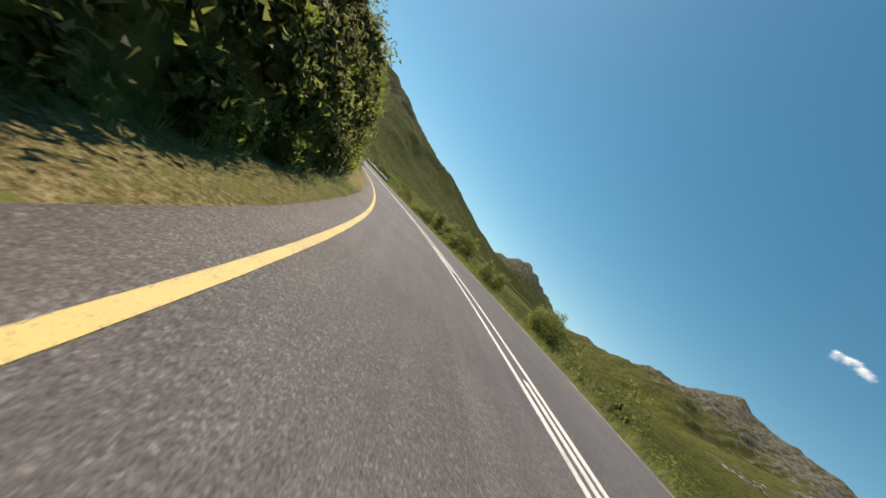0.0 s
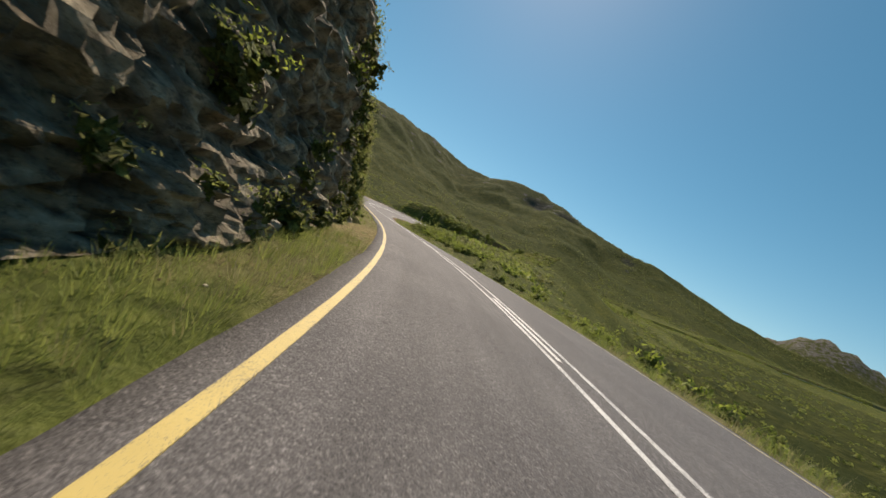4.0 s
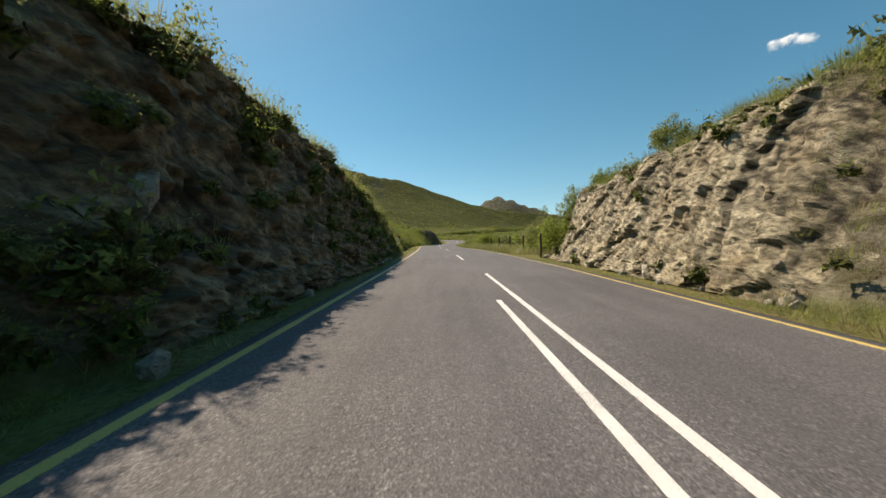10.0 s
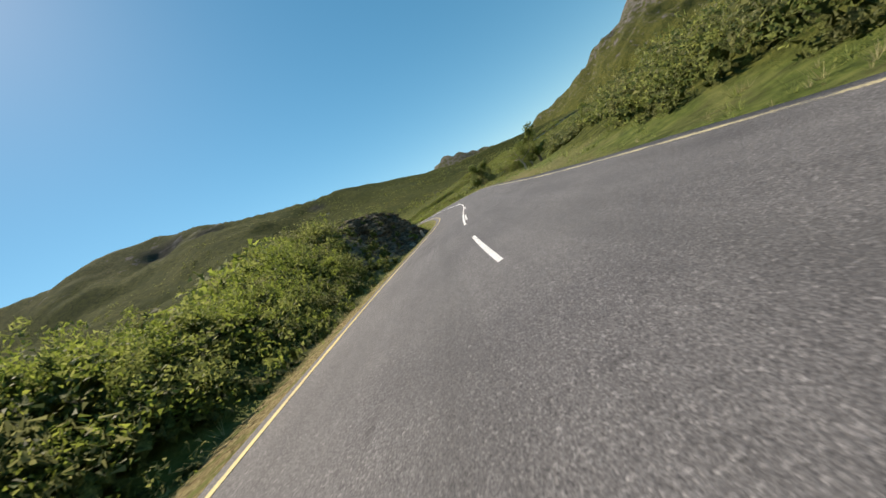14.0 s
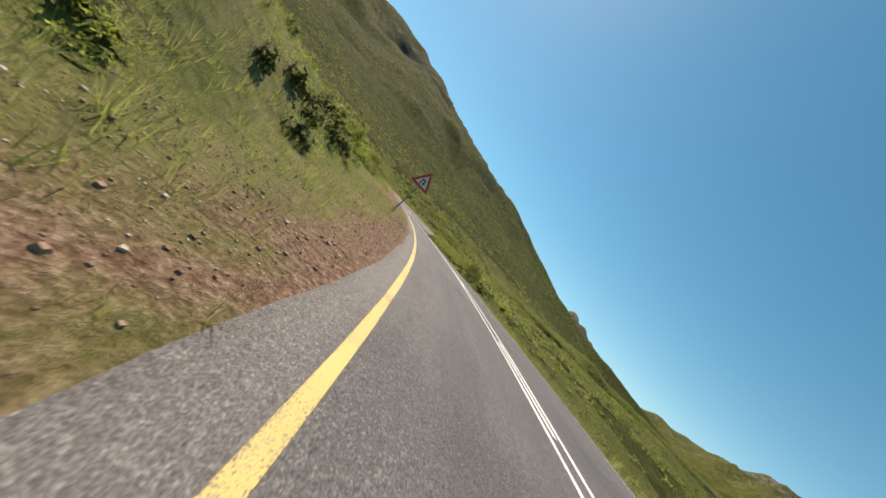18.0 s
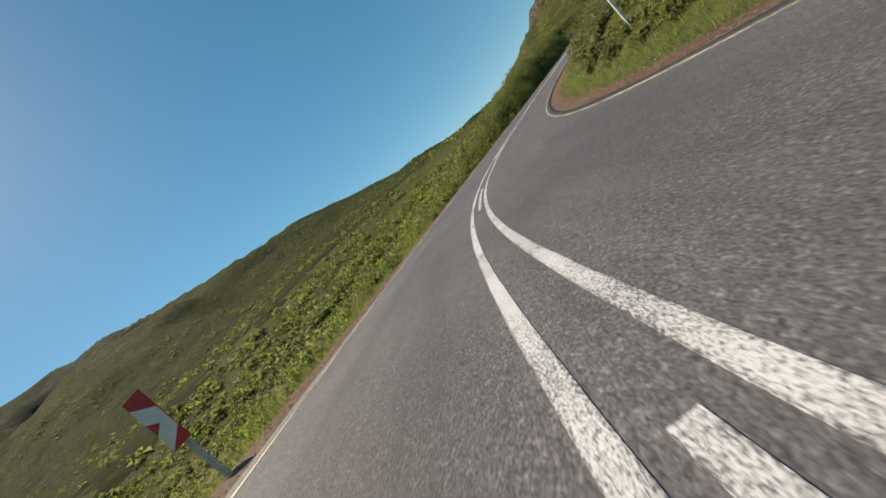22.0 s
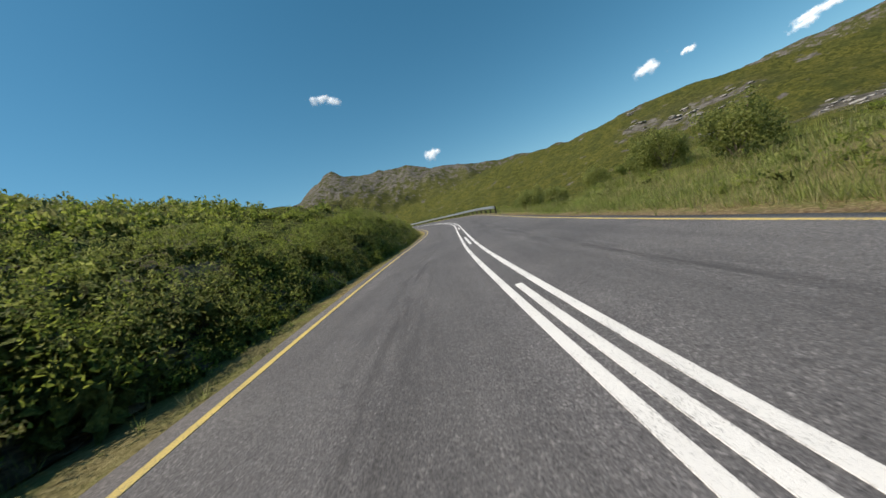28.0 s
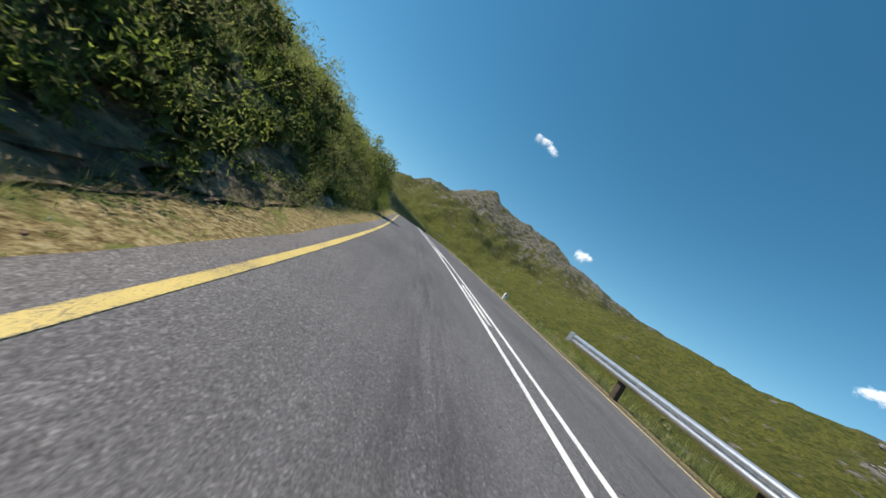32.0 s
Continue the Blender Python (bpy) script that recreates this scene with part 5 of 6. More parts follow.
def strew_gravel():
    """Loose gravel on the bare shoulders."""
    rng = np.random.default_rng(23)
    pile = Pile()
    cube = np.array([(x, y, z) for x in (-1, 1) for y in (-1, 1) for z in (-1, 1)], float) * 0.5
    faces = np.array([(0, 1, 3, 2), (4, 6, 7, 5), (0, 4, 5, 1), (2, 3, 7, 6), (0, 2, 6, 4), (1, 5, 7, 3)])
    for lo, hi, sign, n in ((360, 402, -1, 5200), (402, 495, -1, 2200), (143, 184, -1, 1500), (116, 185, 1, 500), (414, 495, 1, 800), (606, 700, -1, 400), (-10, 90, -1, 400)):
        s = rng.uniform(lo, hi, n)
        _, verge, *_ = side(s, np.full(n, sign * 4.0))
        a = rng.uniform(0.05, 1.0, n) * (verge if sign < 0 else 1.0)
        d = sign * (HALF + paved(s, np.full(n, sign < 0)) + a)
        z, _ = land(s, d)
        p = on_road(s, d)
        size, turn = 0.012 + 0.030 * rng.uniform(0, 1, n) ** 9 + 0.012 * rng.uniform(0, 1, n), rng.uniform(0, 6.28, n)
        for t in range(4):
            shape = cube * rng.uniform(0.6, 1.2, cube.shape)
            m = np.arange(n) % 4 == t
            pile.add(shape, faces, p[m, 0], p[m, 1], z[m] + size[m] * 0.2, size[m], turn[m], np.full(m.sum(), 0.7))
    pile.make("gravel_stones", PEBBLE, "loose reddish-brown gravel on the road shoulder", "gravel")


def pebble_material():
    m, nt, b = material("pebbles", 0.9)
    g = nt.nodes.new("ShaderNodeNewGeometry")
    nt.links.new(ramp(nt, g.outputs["Random Per Island"], [(0.0, (0.16, 0.085, 0.055)), (0.5, (0.27, 0.165, 0.115)), (0.85, (0.45, 0.38, 0.30)), (1.0, (0.60, 0.56, 0.50))]), b.inputs["Base Color"])
    return m


PEBBLE = pebble_material()
strew_gravel()


# ---- trees ----
def tube(bm, path, radii, seg=7):
    rings = []
    for i, (p, r) in enumerate(zip(path, radii)):
        t = (path[min(i + 1, len(path) - 1)] - path[max(i - 1, 0)]).normalized()
        u = t.orthogonal().normalized()
        v = t.cross(u)
        rings.append([bm.verts.new(p + (u * math.cos(2 * math.pi * j / seg) + v * math.sin(2 * math.pi * j / seg)) * r) for j in range(seg)])
    for a, b in zip(rings, rings[1:]):
        for j in range(seg):
            bm.faces.new((a[j], a[(j + 1) % seg], b[(j + 1) % seg], b[j]))
    bm.faces.new(rings[-1])
    return bm


def tree(seed, height, wide, leaf_mat, trunk_mat, leaves=900, leaf=0.16, bare=0.35, name="tree"):
    """A small tree or tall bush: a forked trunk with limbs, and a ragged crown in clumps."""
    rng = np.random.default_rng(seed)
    root = new(name)
    bm = bmesh.new()
    top = Vector((rng.uniform(-0.1, 0.1) * height, rng.uniform(-0.1, 0.1) * height, height * 0.62))
    path = [Vector((0, 0, -0.15)), top * 0.3 + Vector((rng.uniform(-0.06, 0.06), rng.uniform(-0.06, 0.06), 0)) * height, top * 0.65, top]
    r0 = 0.035 * height
    tube(bm, path, [r0 * 1.25, r0 * 0.8, r0 * 0.55, r0 * 0.25])
    part("trunk", bm, trunk_mat, root)
    tips = [top]
    for k in range(6):
        f = rng.uniform(bare, 0.95)
        a = 2 * math.pi * k / 6 + rng.uniform(-0.4, 0.4)
        start = path[1].lerp(path[3], (f - bare) / (1 - bare))
        tip = start + Vector((math.cos(a), math.sin(a), 0)) * wide * rng.uniform(0.28, 0.5) + Vector((0, 0, height * rng.uniform(0.1, 0.3)))
        bm = bmesh.new()
        tube(bm, [start, start.lerp(tip, 0.5) + Vector((0, 0, -0.03 * height)), tip], [r0 * 0.4, r0 * 0.25, r0 * 0.1], 5)
        part("limb", bm, trunk_mat, root)
        tips += [tip, start.lerp(tip, 0.65)]
    clumps = np.array(tips)
    pick = rng.integers(0, len(clumps), leaves)
    n = rng.normal(size=(leaves, 3))
    n /= np.linalg.norm(n, axis=1, keepdims=True)
    size = (rng.uniform(0.12, 0.23, len(clumps)) * wide)[pick][:, None]
    p = clumps[pick] + n * size * rng.uniform(0.4, 1.1, (leaves, 1)) * np.array([1, 1, 0.75])
    face = n + rng.normal(size=(leaves, 3)) * 0.7 + np.array([0, 0, 0.4])
    face /= np.linalg.norm(face, axis=1, keepdims=True)
    q = quads_at(rng, p, face, leaf, leaf * 0.6)
    crown = new("crown", mesh_from("crown", q, leaf_faces(q), leaf_mat, False))
    crown.parent = root
    return root


def round_bush(seed, height, wide, leaf_mat, trunk_mat, leaves, leaf, lumps=26):
    """A dense bush: stems fanning out of the ground under billowing clumps of leaves that reach down to it."""
    rng = np.random.default_rng(seed)
    root = new("large_bush")
    tips = []
    for k in range(7):
        a = 2 * math.pi * k / 7 + rng.uniform(-0.4, 0.4)
        tip = Vector((math.cos(a) * wide * rng.uniform(0.15, 0.42), math.sin(a) * wide * rng.uniform(0.15, 0.42), height * rng.uniform(0.55, 1.02)))
        bm = bmesh.new()
        tube(bm, [Vector((0, 0, -0.15)), tip * 0.45 + Vector((0, 0, 0.08 * height)), tip], [0.035, 0.022, 0.006], 5)
        part("stem", bm, trunk_mat, root)
        tips.append(tip)
    a, r = rng.uniform(0, 2 * np.pi, lumps), np.sqrt(rng.uniform(0, 1, lumps)) * wide * 0.42
    top = height * np.sqrt(np.clip(1 - (r / (wide * 0.5)) ** 2, 0.05, 1))
    c = np.stack([r * np.cos(a), r * np.sin(a), top * rng.uniform(0.25, 0.9, lumps)], 1)
    c = np.concatenate([c, np.array(tips)])
    size = np.concatenate([rng.uniform(0.12, 0.21, lumps) * wide, np.full(7, 0.08 * wide)])
    pick = rng.choice(len(c), leaves, p=size ** 2 / (size ** 2).sum())
    n = rng.normal(size=(leaves, 3))
    n /= np.linalg.norm(n, axis=1, keepdims=True)
    p = c[pick] + n * size[pick][:, None] * rng.uniform(0.45, 1.08, (leaves, 1))
    p[:, 2] = np.maximum(p[:, 2], 0.02)
    face = n + rng.normal(size=(leaves, 3)) * 0.6 + np.array([0, 0, 0.3])
    face /= np.linalg.norm(face, axis=1, keepdims=True)
    q = quads_at(rng, p, face, leaf, leaf * 0.55, 0.2)
    crown = new("foliage", mesh_from("foliage", q, leaf_faces(q), leaf_mat, False))
    crown.parent = root
    return root


def ground_at(s, d):
    z, _ = land(np.array([float(s)]), np.array([float(d)]))
    p = on_road(np.array([float(s)]), np.array([float(d)]))[0]
    return float(p[0]), float(p[1]), float(z[0])


def stand(ob, s, d, turn=0.0, size=1.0, sink=0.0, tilt=0.0):
    """Put a thing beside the road, turned with it."""
    x, y, z = ground_at(s, d)
    ob.matrix_world = pose(x, y, z - sink, 0, tilt, math.degrees(road_turn(s)) + turn) @ Matrix.Diagonal((size, size, size, 1))
    return ob


def copy_at(ob, s, d, turn=0.0, size=1.0):
    x, y, z = ground_at(s, d)
    c = copy_thing(ob, pose(x, y, z, 0, 0, turn))
    c.scale = (size, size, size)
    return c


OAK = leaf_material("tree_leaves", (0.062, 0.085, 0.020), (0.25, 0.30, 0.075), 0.5)
PALEBARK = plain("pale_bark", (0.42, 0.38, 0.33), 0.85)
kinds = [
    tagged(stand(tree(1, 3.4, 2.6, OAK, BARK, 7600, 0.12, 0.15), 352.7, 8.2, 0, 1.75), "dark green wind-shaped tree below the road edge", "tree", "roadside trees"),
    tagged(stand(tree(2, 3.2, 4.4, OLIVE, PALEBARK, 5000, 0.10, 0.15), 330.0, 8.6, 0, 1.3), "sparse tree with pale bare forked branches", "tree", "roadside trees"),
    tagged(stand(tree(3, 4.2, 2.4, OAK, BARK, 3600, 0.14), 330, 10.6, 0, 1.35), "tall dark green tree on the slope below the road", "tree", "roadside trees"),
    tagged(stand(round_bush(4, 2.2, 2.6, BRIGHT, BARK, 6500, 0.11), 41.0, -6.4, 0, 0.52), "bright yellow-green bush growing out of the bank", "bush", "roadside bushes"),
    tagged(stand(round_bush(5, 2.4, 3.0, OLIVE, BARK, 7000, 0.12, 24), 66, 6.3, 0, 1.15), "olive-green bush behind the guardrail", "bush", "roadside bushes"),
    tagged(stand(tree(6, 2.0, 1.5, HEATH, BARK, 600, 0.12, 0.4), 196, -10.4, 0, 1.3), "small flat-topped umbrella tree on the bank", "tree", "roadside trees"),
    tagged(stand(round_bush(8, 3.4, 4.2, HEATH, BARK, 11000, 0.105, 44), 236.5, 8.4), "tall grey-green bush with fine leaves beside the fence posts", "bush", "roadside bushes"),
]
for i, s, d, size in ((0, 205, 9.0, 0.9), (0, 340, 12.5, 0.8), (0, 186, 9.0, 1.3), (0, 178, 8.5, 1.4), (0, 171, 9.0, 1.2), (2, 347, 10.5, 0.75), (2, 320, 13.0, 1.0), (2, 613, 12.0, 0.7), (2, 240, 12.0, 0.6), (2, 150, -12.0, 1.0),
                      (3, 334, -7.6, 0.6), (3, 333.0, -5.9, 0.4), (3, 392, -9.6, 0.6), (3, 205, 8.8, 1.25), (3, 194, 7.6, 0.8), (3, 276, -6.9, 0.8), (3, 419, -8.5, 0.7), (3, 411, -8.0, 0.7), (3, 640, -6.4, 0.6), (3, 8, -8.5, 1.2),
                      (3, 263, 7.4, 1.5), (3, 265.5, 8.2, 1.4), (3, 268, 7.4, 1.2), (3, 254, 11.0, 0.8), (3, 591, 10.5, 0.7), (3, 230, 6.9, 1.4), (4, 227.6, 8.0, 1.1), (3, 225.5, 8.4, 0.8), (4, 221, 8.8, 0.7), 
                      (4, 70.0, 6.6, 1.3), (4, 74.5, 6.8, 0.8), (4, 79, 7.2, 0.65), (4, 20, 6.6, 1.3), (4, 26, 7.0, 1.2), (4, 13, 6.8, 1.2), (4, 5, 6.8, 0.9), (4, -2, 7.2, 0.9), (4, 32, 6.8, 0.7), (4, 43, 6.9, 0.6), (4, 86, 8.4, 0.6), (6, 46.5, 7.7, 0.85), (4, 586.8, -7.7, 1.0), (3, 320.2, -5.6, 0.42), (4, 407, -8.6, 0.75), (4, 413, -9.2, 0.85), (4, 421, -8.3, 0.8), (4, 429, -9.0, 0.9), (4, 437, -8.4, 0.8), (4, 236, -7.6, 0.5), (4, 230, -7.6, 0.4), (4, 243, -7.4, 0.7), (6, 241, 9.5, 0.8), (4, 234.5, 7.2, 1.0), (6, 233.5, 9.4, 1.0), (6, 352.8, 8.5, 1.05), (6, 338.2, 9.8, 0.95), (1, 338.4, 9.4, 1.25), (2, 339.4, 11.2, 1.0), (3, 506, 7.2, 0.75), (3, 510, 7.0, 0.8), (3, 514.5, 7.4, 0.8), (3, 519, 7.2, 0.7), (4, 333, 8.5, 0.9), (4, 372, 8.6, 0.9), (4, 411, 9.0, 0.8), (4, 534, 8.0, 1.0), (4, 541, 9.5, 1.2), (4, 529, 7.4, 0.9), (3, 531.5, 6.8, 0.8), (4, 537, 7.2, 1.0), (3, 540, 7.0, 0.9), (4, 546, 7.4, 0.9), (4, 600, 9.0, 0.8), (4, 603.0, 8.6, 0.7), (4, 605.5, 9.6, 0.7), (4, 620, 12.0, 0.8), (4, 618, 6.4, 0.7), (4, 621, 7.2, 0.9), (4, 613, 7.0, 0.6), (4, 609, 8.2, 0.6), (4, 628, 7.4, 0.6), (4, 643, 7.0, 0.55), (4, 655, 7.2, 0.6), (4, 664, 6.8, 0.5), (4, 706.5, -6.3, 1.15),
                      (5, 189, -9.5, 0.8), (5, 200, -9.6, 0.7), (5, 497, -9.0, 1.2), (5, 503, -8.5, 0.9), (5, 615, -8.2, 1.0), (5, 150, -14.0, 1.0)):
    copy_at(kinds[i], s, d, (s * 37) % 360, size)


# ---- guardrails ----
def beam_profile():
    """The W-shaped section, side to the road first: outward offset and height."""
    return [(0.0, 0.44), (-0.05, 0.47), (-0.08, 0.51), (-0.08, 0.55), (-0.03, 0.585), (0.0, 0.60), (-0.03, 0.615), (-0.08, 0.65), (-0.08, 0.69), (-0.05, 0.73), (0.0, 0.76)]


def guardrail(s_from, s_to, d, spacing, label):
    root = new("guardrail")
    root.location = ground_at((s_from + s_to) / 2, d)
    bpy.context.view_layer.update()
    prof = beam_profile()

    def beam(name, a, b):
        q = np.linspace(a, b, max(int((b - a) / 0.5) + 1, 2))
        front = np.array([[(d + o, h) for o, h in prof] + [(d + o + 0.006, h) for o, h in reversed(prof)] for _ in q])
        p = on_road(q[:, None] + 0 * front[..., 0], front[..., 0])
        p[..., 2] += front[..., 1]
        n = front.shape[1]
        i = np.arange(len(q) - 1)[:, None] * n + np.arange(n)[None]
        j = np.arange(len(q) - 1)[:, None] * n + (np.arange(n)[None] + 1) % n
        f = np.stack([i, j, j + n, i + n], -1).reshape(-1, 4)
        p = p.reshape(-1, 3) - np.array(root.location)
        ob = new(name, mesh_from(name, p, f, STEEL, True))
        ob.parent = root
        return ob

    pieces = np.arange(s_from, s_to - 1, 4.0)
    for a in pieces:
        beam("beam", a, min(a + 4.08, s_to))
    bm = bmesh.new()
    box(bm, -0.075, -0.10, -0.5, 0.075, 0.10, 0.72, 0.01)
    post_me = bpy.data.meshes.new("post")
    bm.to_mesh(post_me)
    bm.free()
    post_me.materials.append(TIMBER)
    bm = bmesh.new()
    box(bm, -0.06, -0.006, -0.045, 0.06, 0.006, 0.045)
    ref_me = bpy.data.meshes.new("reflector")
    bm.to_mesh(ref_me)
    bm.free()
    ref_me.materials.append(REDPAINT)
    for k, a in enumerate(np.arange(s_from + 0.4, s_to, spacing)):
        x, y, z = (float(v) for v in on_road(np.array([a]), np.array([d + 0.12]))[0])
        post = new("post", post_me)
        post.parent = root
        post.matrix_basis = Matrix.Translation(-root.location) @ pose(x, y, z, 0, 0, math.degrees(road_turn(a)))
        if k % 3 == 1:
            rx, ry, rz = (float(v) for v in on_road(np.array([a]), np.array([d - 0.012]))[0])
            r = new("reflector", ref_me)
            r.parent = root
            r.matrix_basis = Matrix.Translation(-root.location) @ pose(rx, ry, rz + 0.60, 0, 0, math.degrees(road_turn(a)) + 8)
    # blunt ends
    for a in (s_from, s_to):
        x, y, z = (float(v) for v in on_road(np.array([a]), np.array([d]))[0])
        bm = bmesh.new()
        box(bm, -0.11, -0.16, 0.42, 0.02, 0.16, 0.78, 0.03)
        e = part("end_terminal", bm, STEEL, root)
        e.matrix_basis = Matrix.Translation(-root.location) @ pose(x, y, z, 0, 0, math.degrees(road_turn(a)))
    return tagged(root, label, "guardrail", "guardrails")


guardrail(51.5, 79.0, 4.15, 3.8, "galvanised steel guardrail on dark posts above a drop")
guardrail(624.8, 696.5, 4.22, 3.8, "long galvanised steel guardrail with red reflectors above the valley")


# ---- signs, posts and marker stones ----
def chevron_sign(label):
    """A narrow board with slanting bars, half of it white on red up, half down, on a thin post."""
    root = new("chevron_sign")
    bm = bmesh.new()
    bmesh.ops.create_cone(bm, cap_ends=True, segments=12, radius1=0.045, radius2=0.045, depth=2.0, matrix=Matrix.Translation((0, 0, 0.72)))
    part("post", bm, CONCRETE, root)
    bm = bmesh.new()
    box(bm, -0.16, -0.072, 0.78, 0.16, -0.052, 1.78, 0.004)
    board = part("board", bm, REDPAINT, root)
    for low, high in ((0.80, 1.02), (1.64, 1.42)):
        bm = bmesh.new()
        pts = [(-0.155, low), (0.155, high), (0.155, high + 0.30 * (1 if low < 1 else -1)), (-0.155, low + 0.30 * (1 if low < 1 else -1))]
        pts = pts if low < 1 else pts[::-1]
        back = [bm.verts.new((x, -0.074, h)) for x, h in pts]
        front = [bm.verts.new((x, -0.079, h)) for x, h in pts]
        for k in range(4):
            bm.faces.new((back[k], back[(k + 1) % 4], front[(k + 1) % 4], front[k]))
        bm.faces.new(front)
        part("white_bar", bm, WHITEPAINT, board)
    bm = bmesh.new()
    box(bm, -0.14, -0.050, 0.80, 0.14, -0.046, 1.76)
    part("back_plate", bm, GREYBACK, root)
    return tagged(root, label, "road sign", "chevron boards")


board = stand(chevron_sign("narrow red and white hazard board on a thin post"), 584.3, -4.8, 6, 0.95, 0.0, -4)
for s, d, turn, size in ((464.8, -5.6, 12, 1.1), (686.2, -5.4, -6, 1.1), (174.8, -5.4, 150, 1.0), (239.5, -5.0, -6, 0.95)):
    copy_at(board, s, d, math.degrees(road_turn(s)) + turn, size)


def bend_sign():
    """Triangular warning sign with a bent black arrow."""
    root = new("warning_sign")
    bm = bmesh.new()
    bmesh.ops.create_cone(bm, cap_ends=True, segments=10, radius1=0.04, radius2=0.04, depth=3.0, matrix=Matrix.Translation((0, 0, 1.2)))
    part("pole", bm, GREYBACK, root, "grey steel pole")

    def plate(name, r, y, mat, parent):
        bm = bmesh.new()
        pts = [(r * math.cos(a), r * math.sin(a)) for a in (math.pi / 2, math.pi * 7 / 6, math.pi * 11 / 6)]
        front = [bm.verts.new((x, y, 2.35 + z)) for x, z in pts]
        back = [bm.verts.new((x, y + 0.012, 2.35 + z)) for x, z in pts]
        bm.faces.new(front)
        bm.faces.new(back[::-1])
        for i in range(3):
            bm.faces.new((front[i], back[i], back[(i + 1) % 3], front[(i + 1) % 3]))
        return part(name, bm, mat, parent)

    p = plate("plate", 0.68, -0.06, REDPAINT, root)
    plate("white_field", 0.44, -0.068, WHITEPAINT, p)
    black = plain("black_paint", (0.02, 0.02, 0.02), 0.5)
    for x0, z0, x1, z1 in ((-0.14, 2.16, -0.07, 2.42), (-0.14, 2.42, 0.08, 2.49), (0.03, 2.30, 0.10, 2.49)):
        bm = bmesh.new()
        box(bm, x0, -0.076, z0, x1, -0.069, z1)
        part("arrow_stroke", bm, black, p)
    bm = bmesh.new()
    tip = [bm.verts.new(v) for v in ((-0.04, -0.073, 2.31), (0.17, -0.073, 2.31), (0.065, -0.073, 2.17))]
    bm.faces.new(tip)
    part("arrow_head", bm, black, p)
    return tagged(root, "triangular red-bordered warning sign with a bend arrow on a pole", "road sign")


stand(bend_sign(), 386.0, -5.0, 4, 0.85)


def timber_post(height=1.5):
    root = new("timber_post")
    bm = bmesh.new()
    bmesh.ops.create_cone(bm, cap_ends=True, segments=9, radius1=0.075, radius2=0.065, depth=height + 0.4, matrix=Matrix.Translation((0, 0, height / 2 - 0.2)))
    rng = np.random.default_rng(3)
    for v in bm.verts:
        v.co.x += rng.uniform(-0.008, 0.008)
        v.co.y += rng.uniform(-0.008, 0.008)
    part("shaft", bm, TIMBER, root)
    bm = bmesh.new()
    bmesh.ops.create_cone(bm, cap_ends=True, segments=9, radius1=0.065, radius2=0.03, depth=0.05, matrix=Matrix.Translation((0, 0, height + 0.02)))
    part("cap", bm, TIMBER, root)
    return tagged(root, "dark weathered timber post on the grassy verge", "post", "roadside posts")


post = stand(timber_post(), 228.0, 5.1)
for s, d, size in ((233.5, 5.4, 1.0), (238.7, 5.5, 1.0), (243.8, 5.5, 1.0), (249.0, 5.6, 0.97), (189.2, 5.7, 1.1), (189.9, 5.9, 1.0), (77.2, 5.5, 1.2), (436.0, -10.5, 1.2)):
    copy_at(post, s, d, (s * 13) % 90, size)


def pale_pole(height, label):
    root = new("marker_pole")
    bm = bmesh.new()
    bmesh.ops.create_cone(bm, cap_ends=True, segments=10, radius1=0.045, radius2=0.04, depth=height + 0.4, matrix=Matrix.Translation((0, 0, height / 2 - 0.2)))
    part("shaft", bm, WHITEPAINT, root)
    bm = bmesh.new()
    box(bm, -0.055, -0.055, height - 0.02, 0.055, 0.055, height + 0.03, 0.01)
    part("cap", bm, GREYBACK, root)
    return tagged(root, label, "pole")


pole = stand(pale_pole(1.7, "pale grey marker pole leaning on the verge"), 473.3, 6.6, 0, 1.0, 0.0, 6)
copy_at(pole, 589.1, 5.3, 200, 1.05)


def marker_stone(height, label):
    root = new("marker_stone")
    bm = bmesh.new()
    box(bm, -0.11, -0.08, -0.2, 0.11, 0.08, height, 0.025)
    part("body", bm, WHITEPAINT, root)
    bm = bmesh.new()
    box(bm, -0.07, -0.086, height * 0.6, 0.07, -0.079, height * 0.8)
    part("face_band", bm, GREYBACK, root)
    return tagged(root, label, "marker stone", "marker stones")


stone = stand(marker_stone(0.42, "white-painted concrete marker stone on the verge"), 233.4, 5.0, 5)
for s, d, size in ((583.5, -4.95, 1.0), (536.8, 4.7, 0.6), (704.4, 4.3, 0.9), (75.7, 6.0, 1.0)):
    copy_at(stone, s, d, math.degrees(road_turn(s)) + 10, size)


def milestone():
    """An upright weathered stone with a rounded, overhanging head."""
    root = new("milestone")
    bm = bmesh.new()
    box(bm, -0.13, -0.09, -0.25, 0.13, 0.09, 0.60, 0.03)
    for v in bm.verts:
        v.co.x *= 1.12 - 0.2 * v.co.z
    part("shaft", bm, LICHENED, root)
    bm = bmesh.new()
    bmesh.ops.create_uvsphere(bm, u_segments=16, v_segments=10, radius=0.155, matrix=Matrix.Translation((0, 0, 0.62)) @ Matrix.Diagonal((1, 0.75, 0.75, 1)))
    part("head", bm, LICHENED, root)
    return tagged(root, "weathered grey stone milestone at the foot of a crag", "milestone")


stand(milestone(), 321.7, -4.8, 20, 1.0)


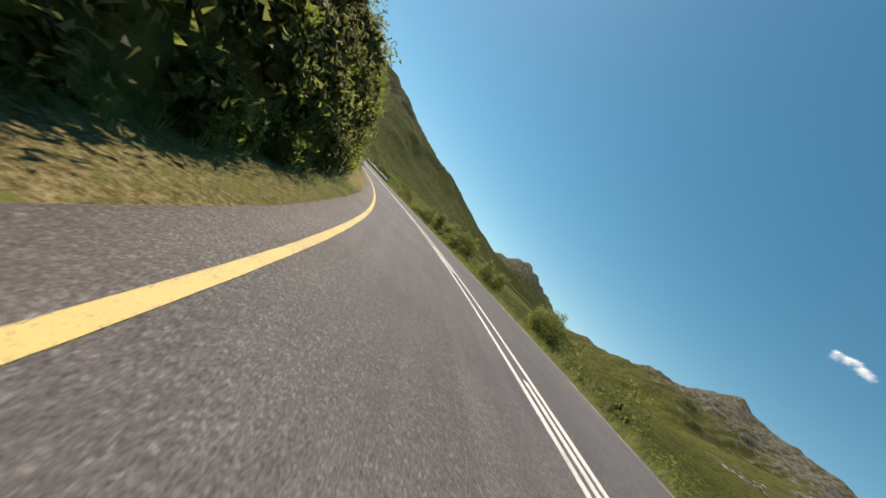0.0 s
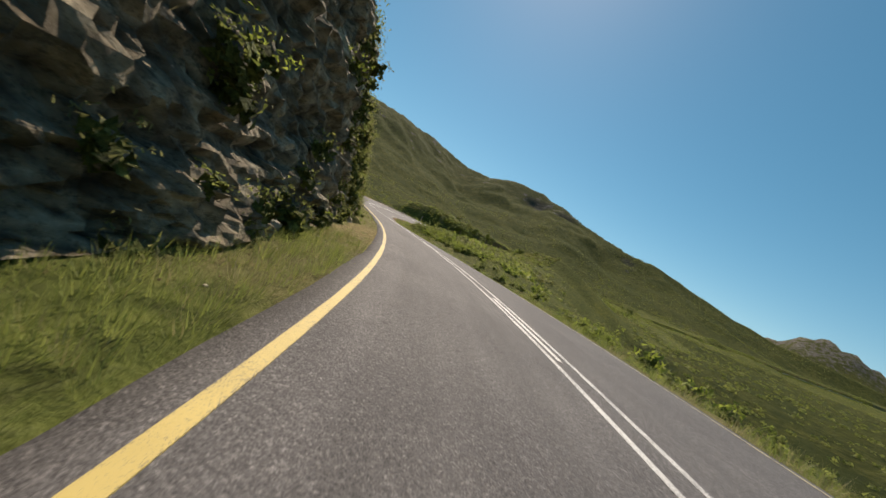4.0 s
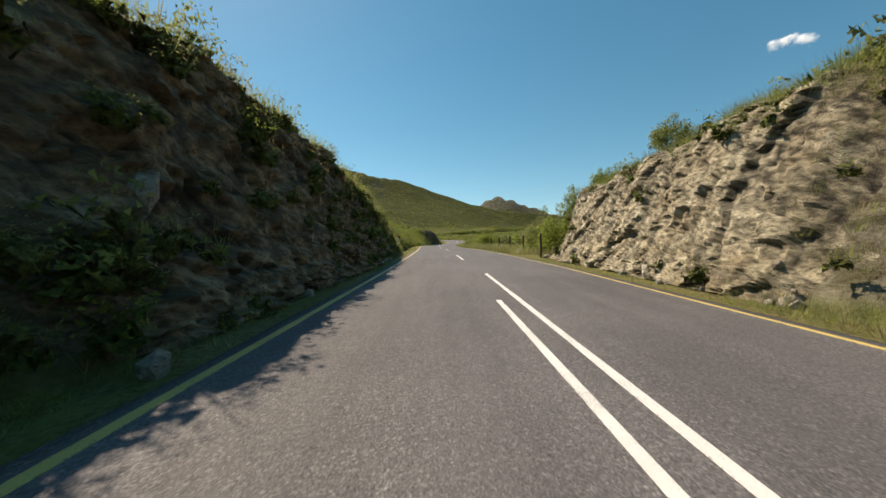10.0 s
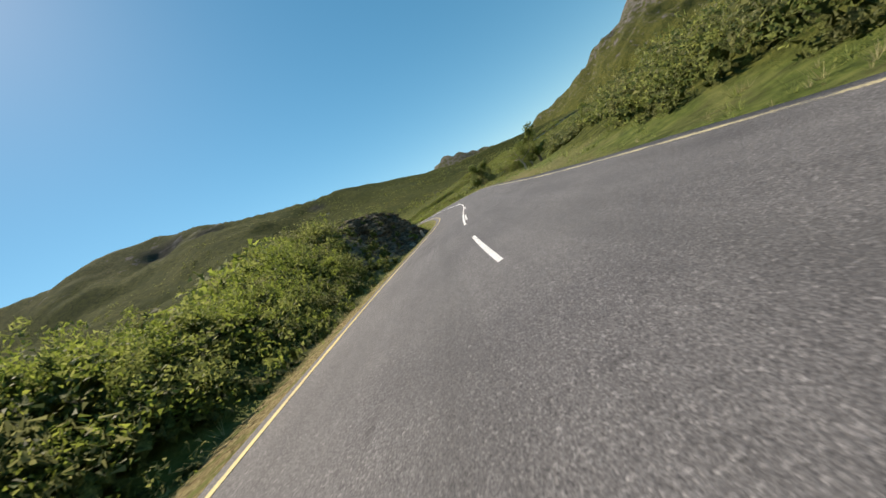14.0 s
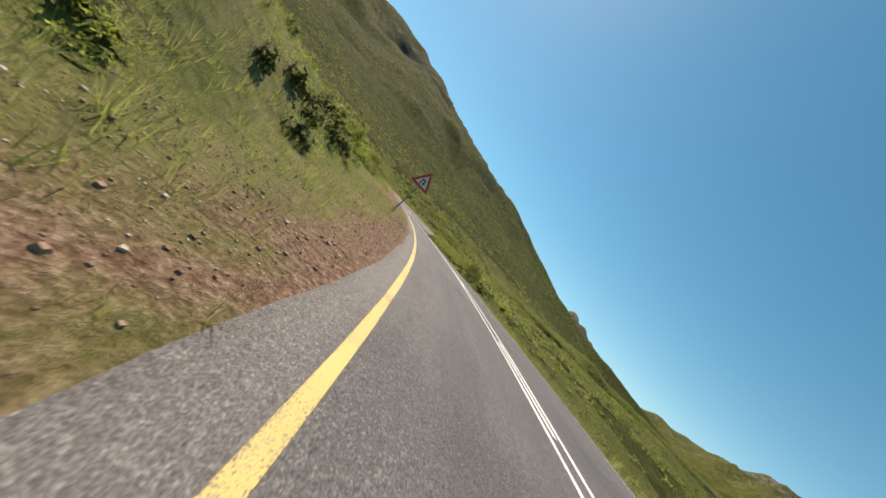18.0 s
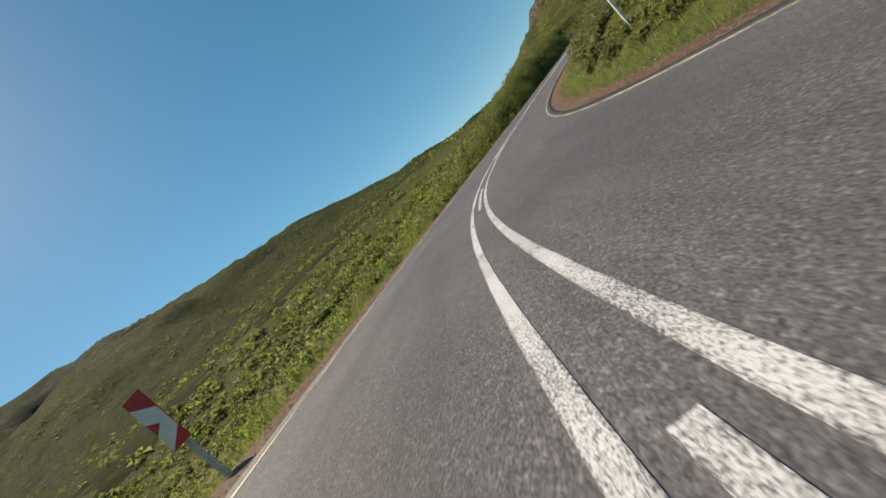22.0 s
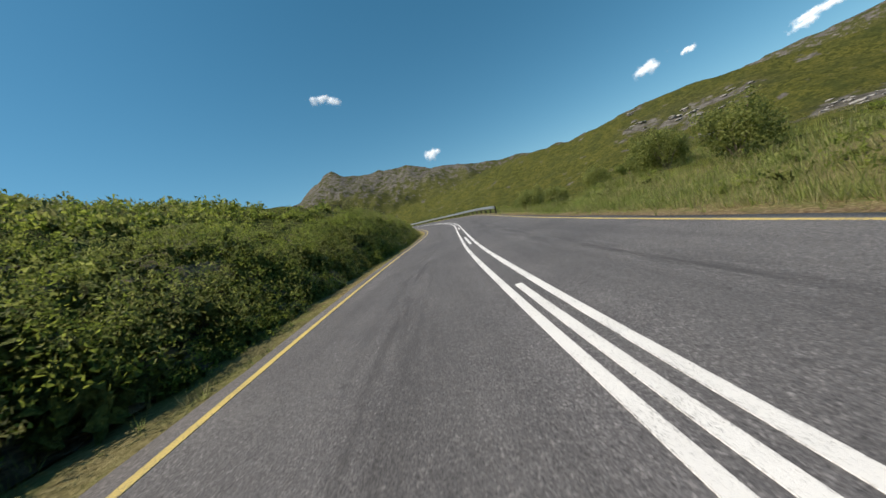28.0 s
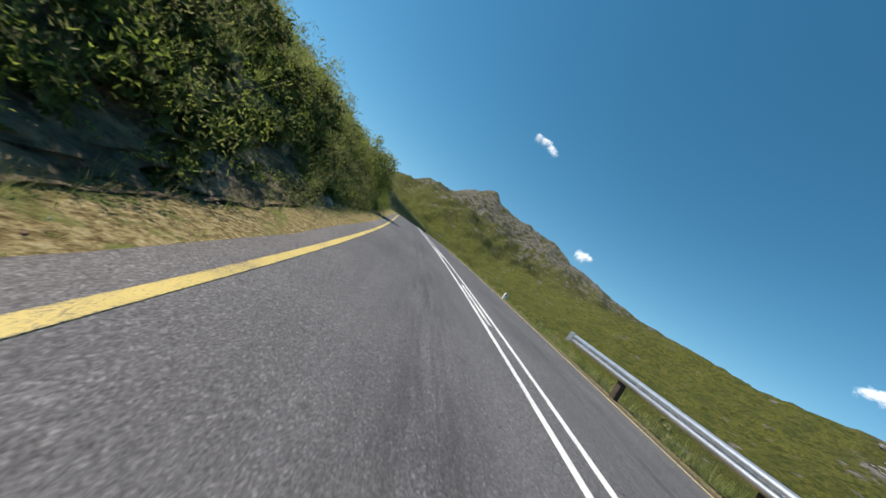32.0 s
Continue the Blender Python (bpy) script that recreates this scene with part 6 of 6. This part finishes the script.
def parapet(s_from, s_to, d):
    """Low white-washed wall over a culvert."""
    root = new("parapet_wall")
    root.location = ground_at((s_from + s_to) / 2, d)
    n = int((s_to - s_from) / 1.5)
    for k in range(n):
        a = s_from + k * 1.5
        x, y, z = (float(v) for v in on_road(np.array([a + 0.75]), np.array([d]))[0])
        rise = 0.55 if 0 < k < n - 1 else 0.38
        bm = bmesh.new()
        box(bm, -0.15, -0.755, -0.6, 0.15, 0.755, rise, 0.03)
        w = part("wall_block", bm, WHITEPAINT, root)
        w.matrix_basis = Matrix.Translation(-root.location) @ pose(x, y, z, 0, 0, math.degrees(road_turn(a + 0.75)))
        bm = bmesh.new()
        box(bm, -0.19, -0.75, rise, 0.19, 0.75, rise + 0.07, 0.02)
        part("coping", bm, CONCRETE, w)
    return tagged(root, "low whitewashed concrete parapet wall on the verge", "wall")


parapet(180.2, 184.8, 5.5)


def rubble_bank(s_from, s_to, n):
    """Rough stones tipped along the edge of the shoulder."""
    rng = np.random.default_rng(41)
    root = new("rubble_bank")
    root.location = ground_at((s_from + s_to) / 2, -5.2)
    for k in range(n):
        s = rng.uniform(s_from, s_to)
        x, y, z = ground_at(s, -4.55 - rng.uniform(0, 1) ** 1.5 * 1.6 - 0.06 * (s_to - s))
        size = rng.uniform(0.18, 0.5)
        ob = new("stone", STONES[k % 6])
        ob.parent = root
        ob.matrix_basis = Matrix.LocRotScale(Vector((x, y, z + size * 0.2)) - root.location, Euler(rng.uniform(0, 6.28, 3)), (size, size * rng.uniform(0.7, 1.2), size))
    return tagged(root, "bank of pale broken stones along the gravel shoulder", "rubble")


rubble_bank(158.0, 172.0, 150)


def culvert_headwall(s, d, length):
    root = new("culvert_headwall")
    bm = bmesh.new()
    box(bm, -0.16, -length / 2, -0.7, 0.16, length / 2, 0.22, 0.03)
    part("wall_block", bm, CONCRETE, root)
    bm = bmesh.new()
    box(bm, -0.2, -length / 2 - 0.04, 0.22, 0.2, length / 2 + 0.04, 0.31, 0.02)
    part("coping", bm, WHITEPAINT, root, "pale painted coping")
    return tagged(stand(root, s, d), "low concrete culvert headwall among shrubs", "headwall")


culvert_headwall(175.8, -6.3, 2.6)


# ---- clouds, far off ----
def cloud_material():
    m, nt, b = material("cloud_vapour", 1.0)
    b.inputs["Base Color"].default_value = (0.9, 0.9, 0.92, 1)
    b.inputs["Emission Color"].default_value = (0.80, 0.86, 0.93, 1)
    b.inputs["Emission Strength"].default_value = 0.62
    wisps = noise_node(nt, coords(nt), 0.024, 6.0, 0.66)
    dense = maths(nt, "ADD", mask_of(nt, "vapour"), maths(nt, "MULTIPLY", maths(nt, "SUBTRACT", wisps, 0.5), 1.5))
    nt.links.new(ramp(nt, dense, [(0.22, (0, 0, 0)), (0.55, (0.34, 0.34, 0.34)), (1.0, (0.88, 0.88, 0.88))]), b.inputs["Alpha"])
    return m


VAPOUR = cloud_material()


def cloud(az, el, dist, width, tall, seed, tilt=0.1):
    """A thin bank of vapour, bulging towards the viewer, thick in a few lobes and frayed at its rim."""
    rng = np.random.default_rng(seed)
    u, v = np.meshgrid(np.linspace(-1, 1, 37), np.linspace(-1, 1, 21))
    thick = 0 * u
    for k in range(5):
        cu, cv, r = rng.uniform(-0.55, 0.55), rng.uniform(-0.3, 0.3), rng.uniform(0.22, 0.42)
        thick = np.maximum(thick, np.exp(-(((u - cu) / r) ** 2 + ((v - cv) / (r * 1.2)) ** 2)))
    rim = (1 - np.abs(u) ** 3) * (1 - np.abs(v) ** 3)
    thick = thick * rim - 0.8 * (1 - step(0.0, 0.3, rim))
    p = np.stack([u * width * 0.8, -0.2 * tall * np.clip(thick, 0, 1), v * tall * 1.25 + tilt * u * width], -1)
    me = mesh_from("cloud", p.reshape(-1, 3), grid_faces(*u.shape), VAPOUR, True, {"vapour": thick})
    a, e = radians(az), radians(el)
    ob = new("cloud", me)
    ob.location = (100 + dist * math.cos(e) * math.sin(a), 350 + dist * math.cos(e) * math.cos(a), 20 + dist * math.sin(e))
    ob.rotation_euler = (0, 0, -a)
    ob.visible_shadow = False
    tagged(ob, "small white fair-weather cloud in a blue sky", "cloud", "clouds", "structure")


cloud(70.4, 25.0, 3000, 190, 70, 1, -0.05)
cloud(84.8, 14.6, 3000, 150, 60, 2)
cloud(116.9, 15.4, 3000, 170, 55, 3)
cloud(121.0, 15.2, 3000, 70, 30, 4)
cloud(132.0, 12.7, 3200, 240, 50, 5)
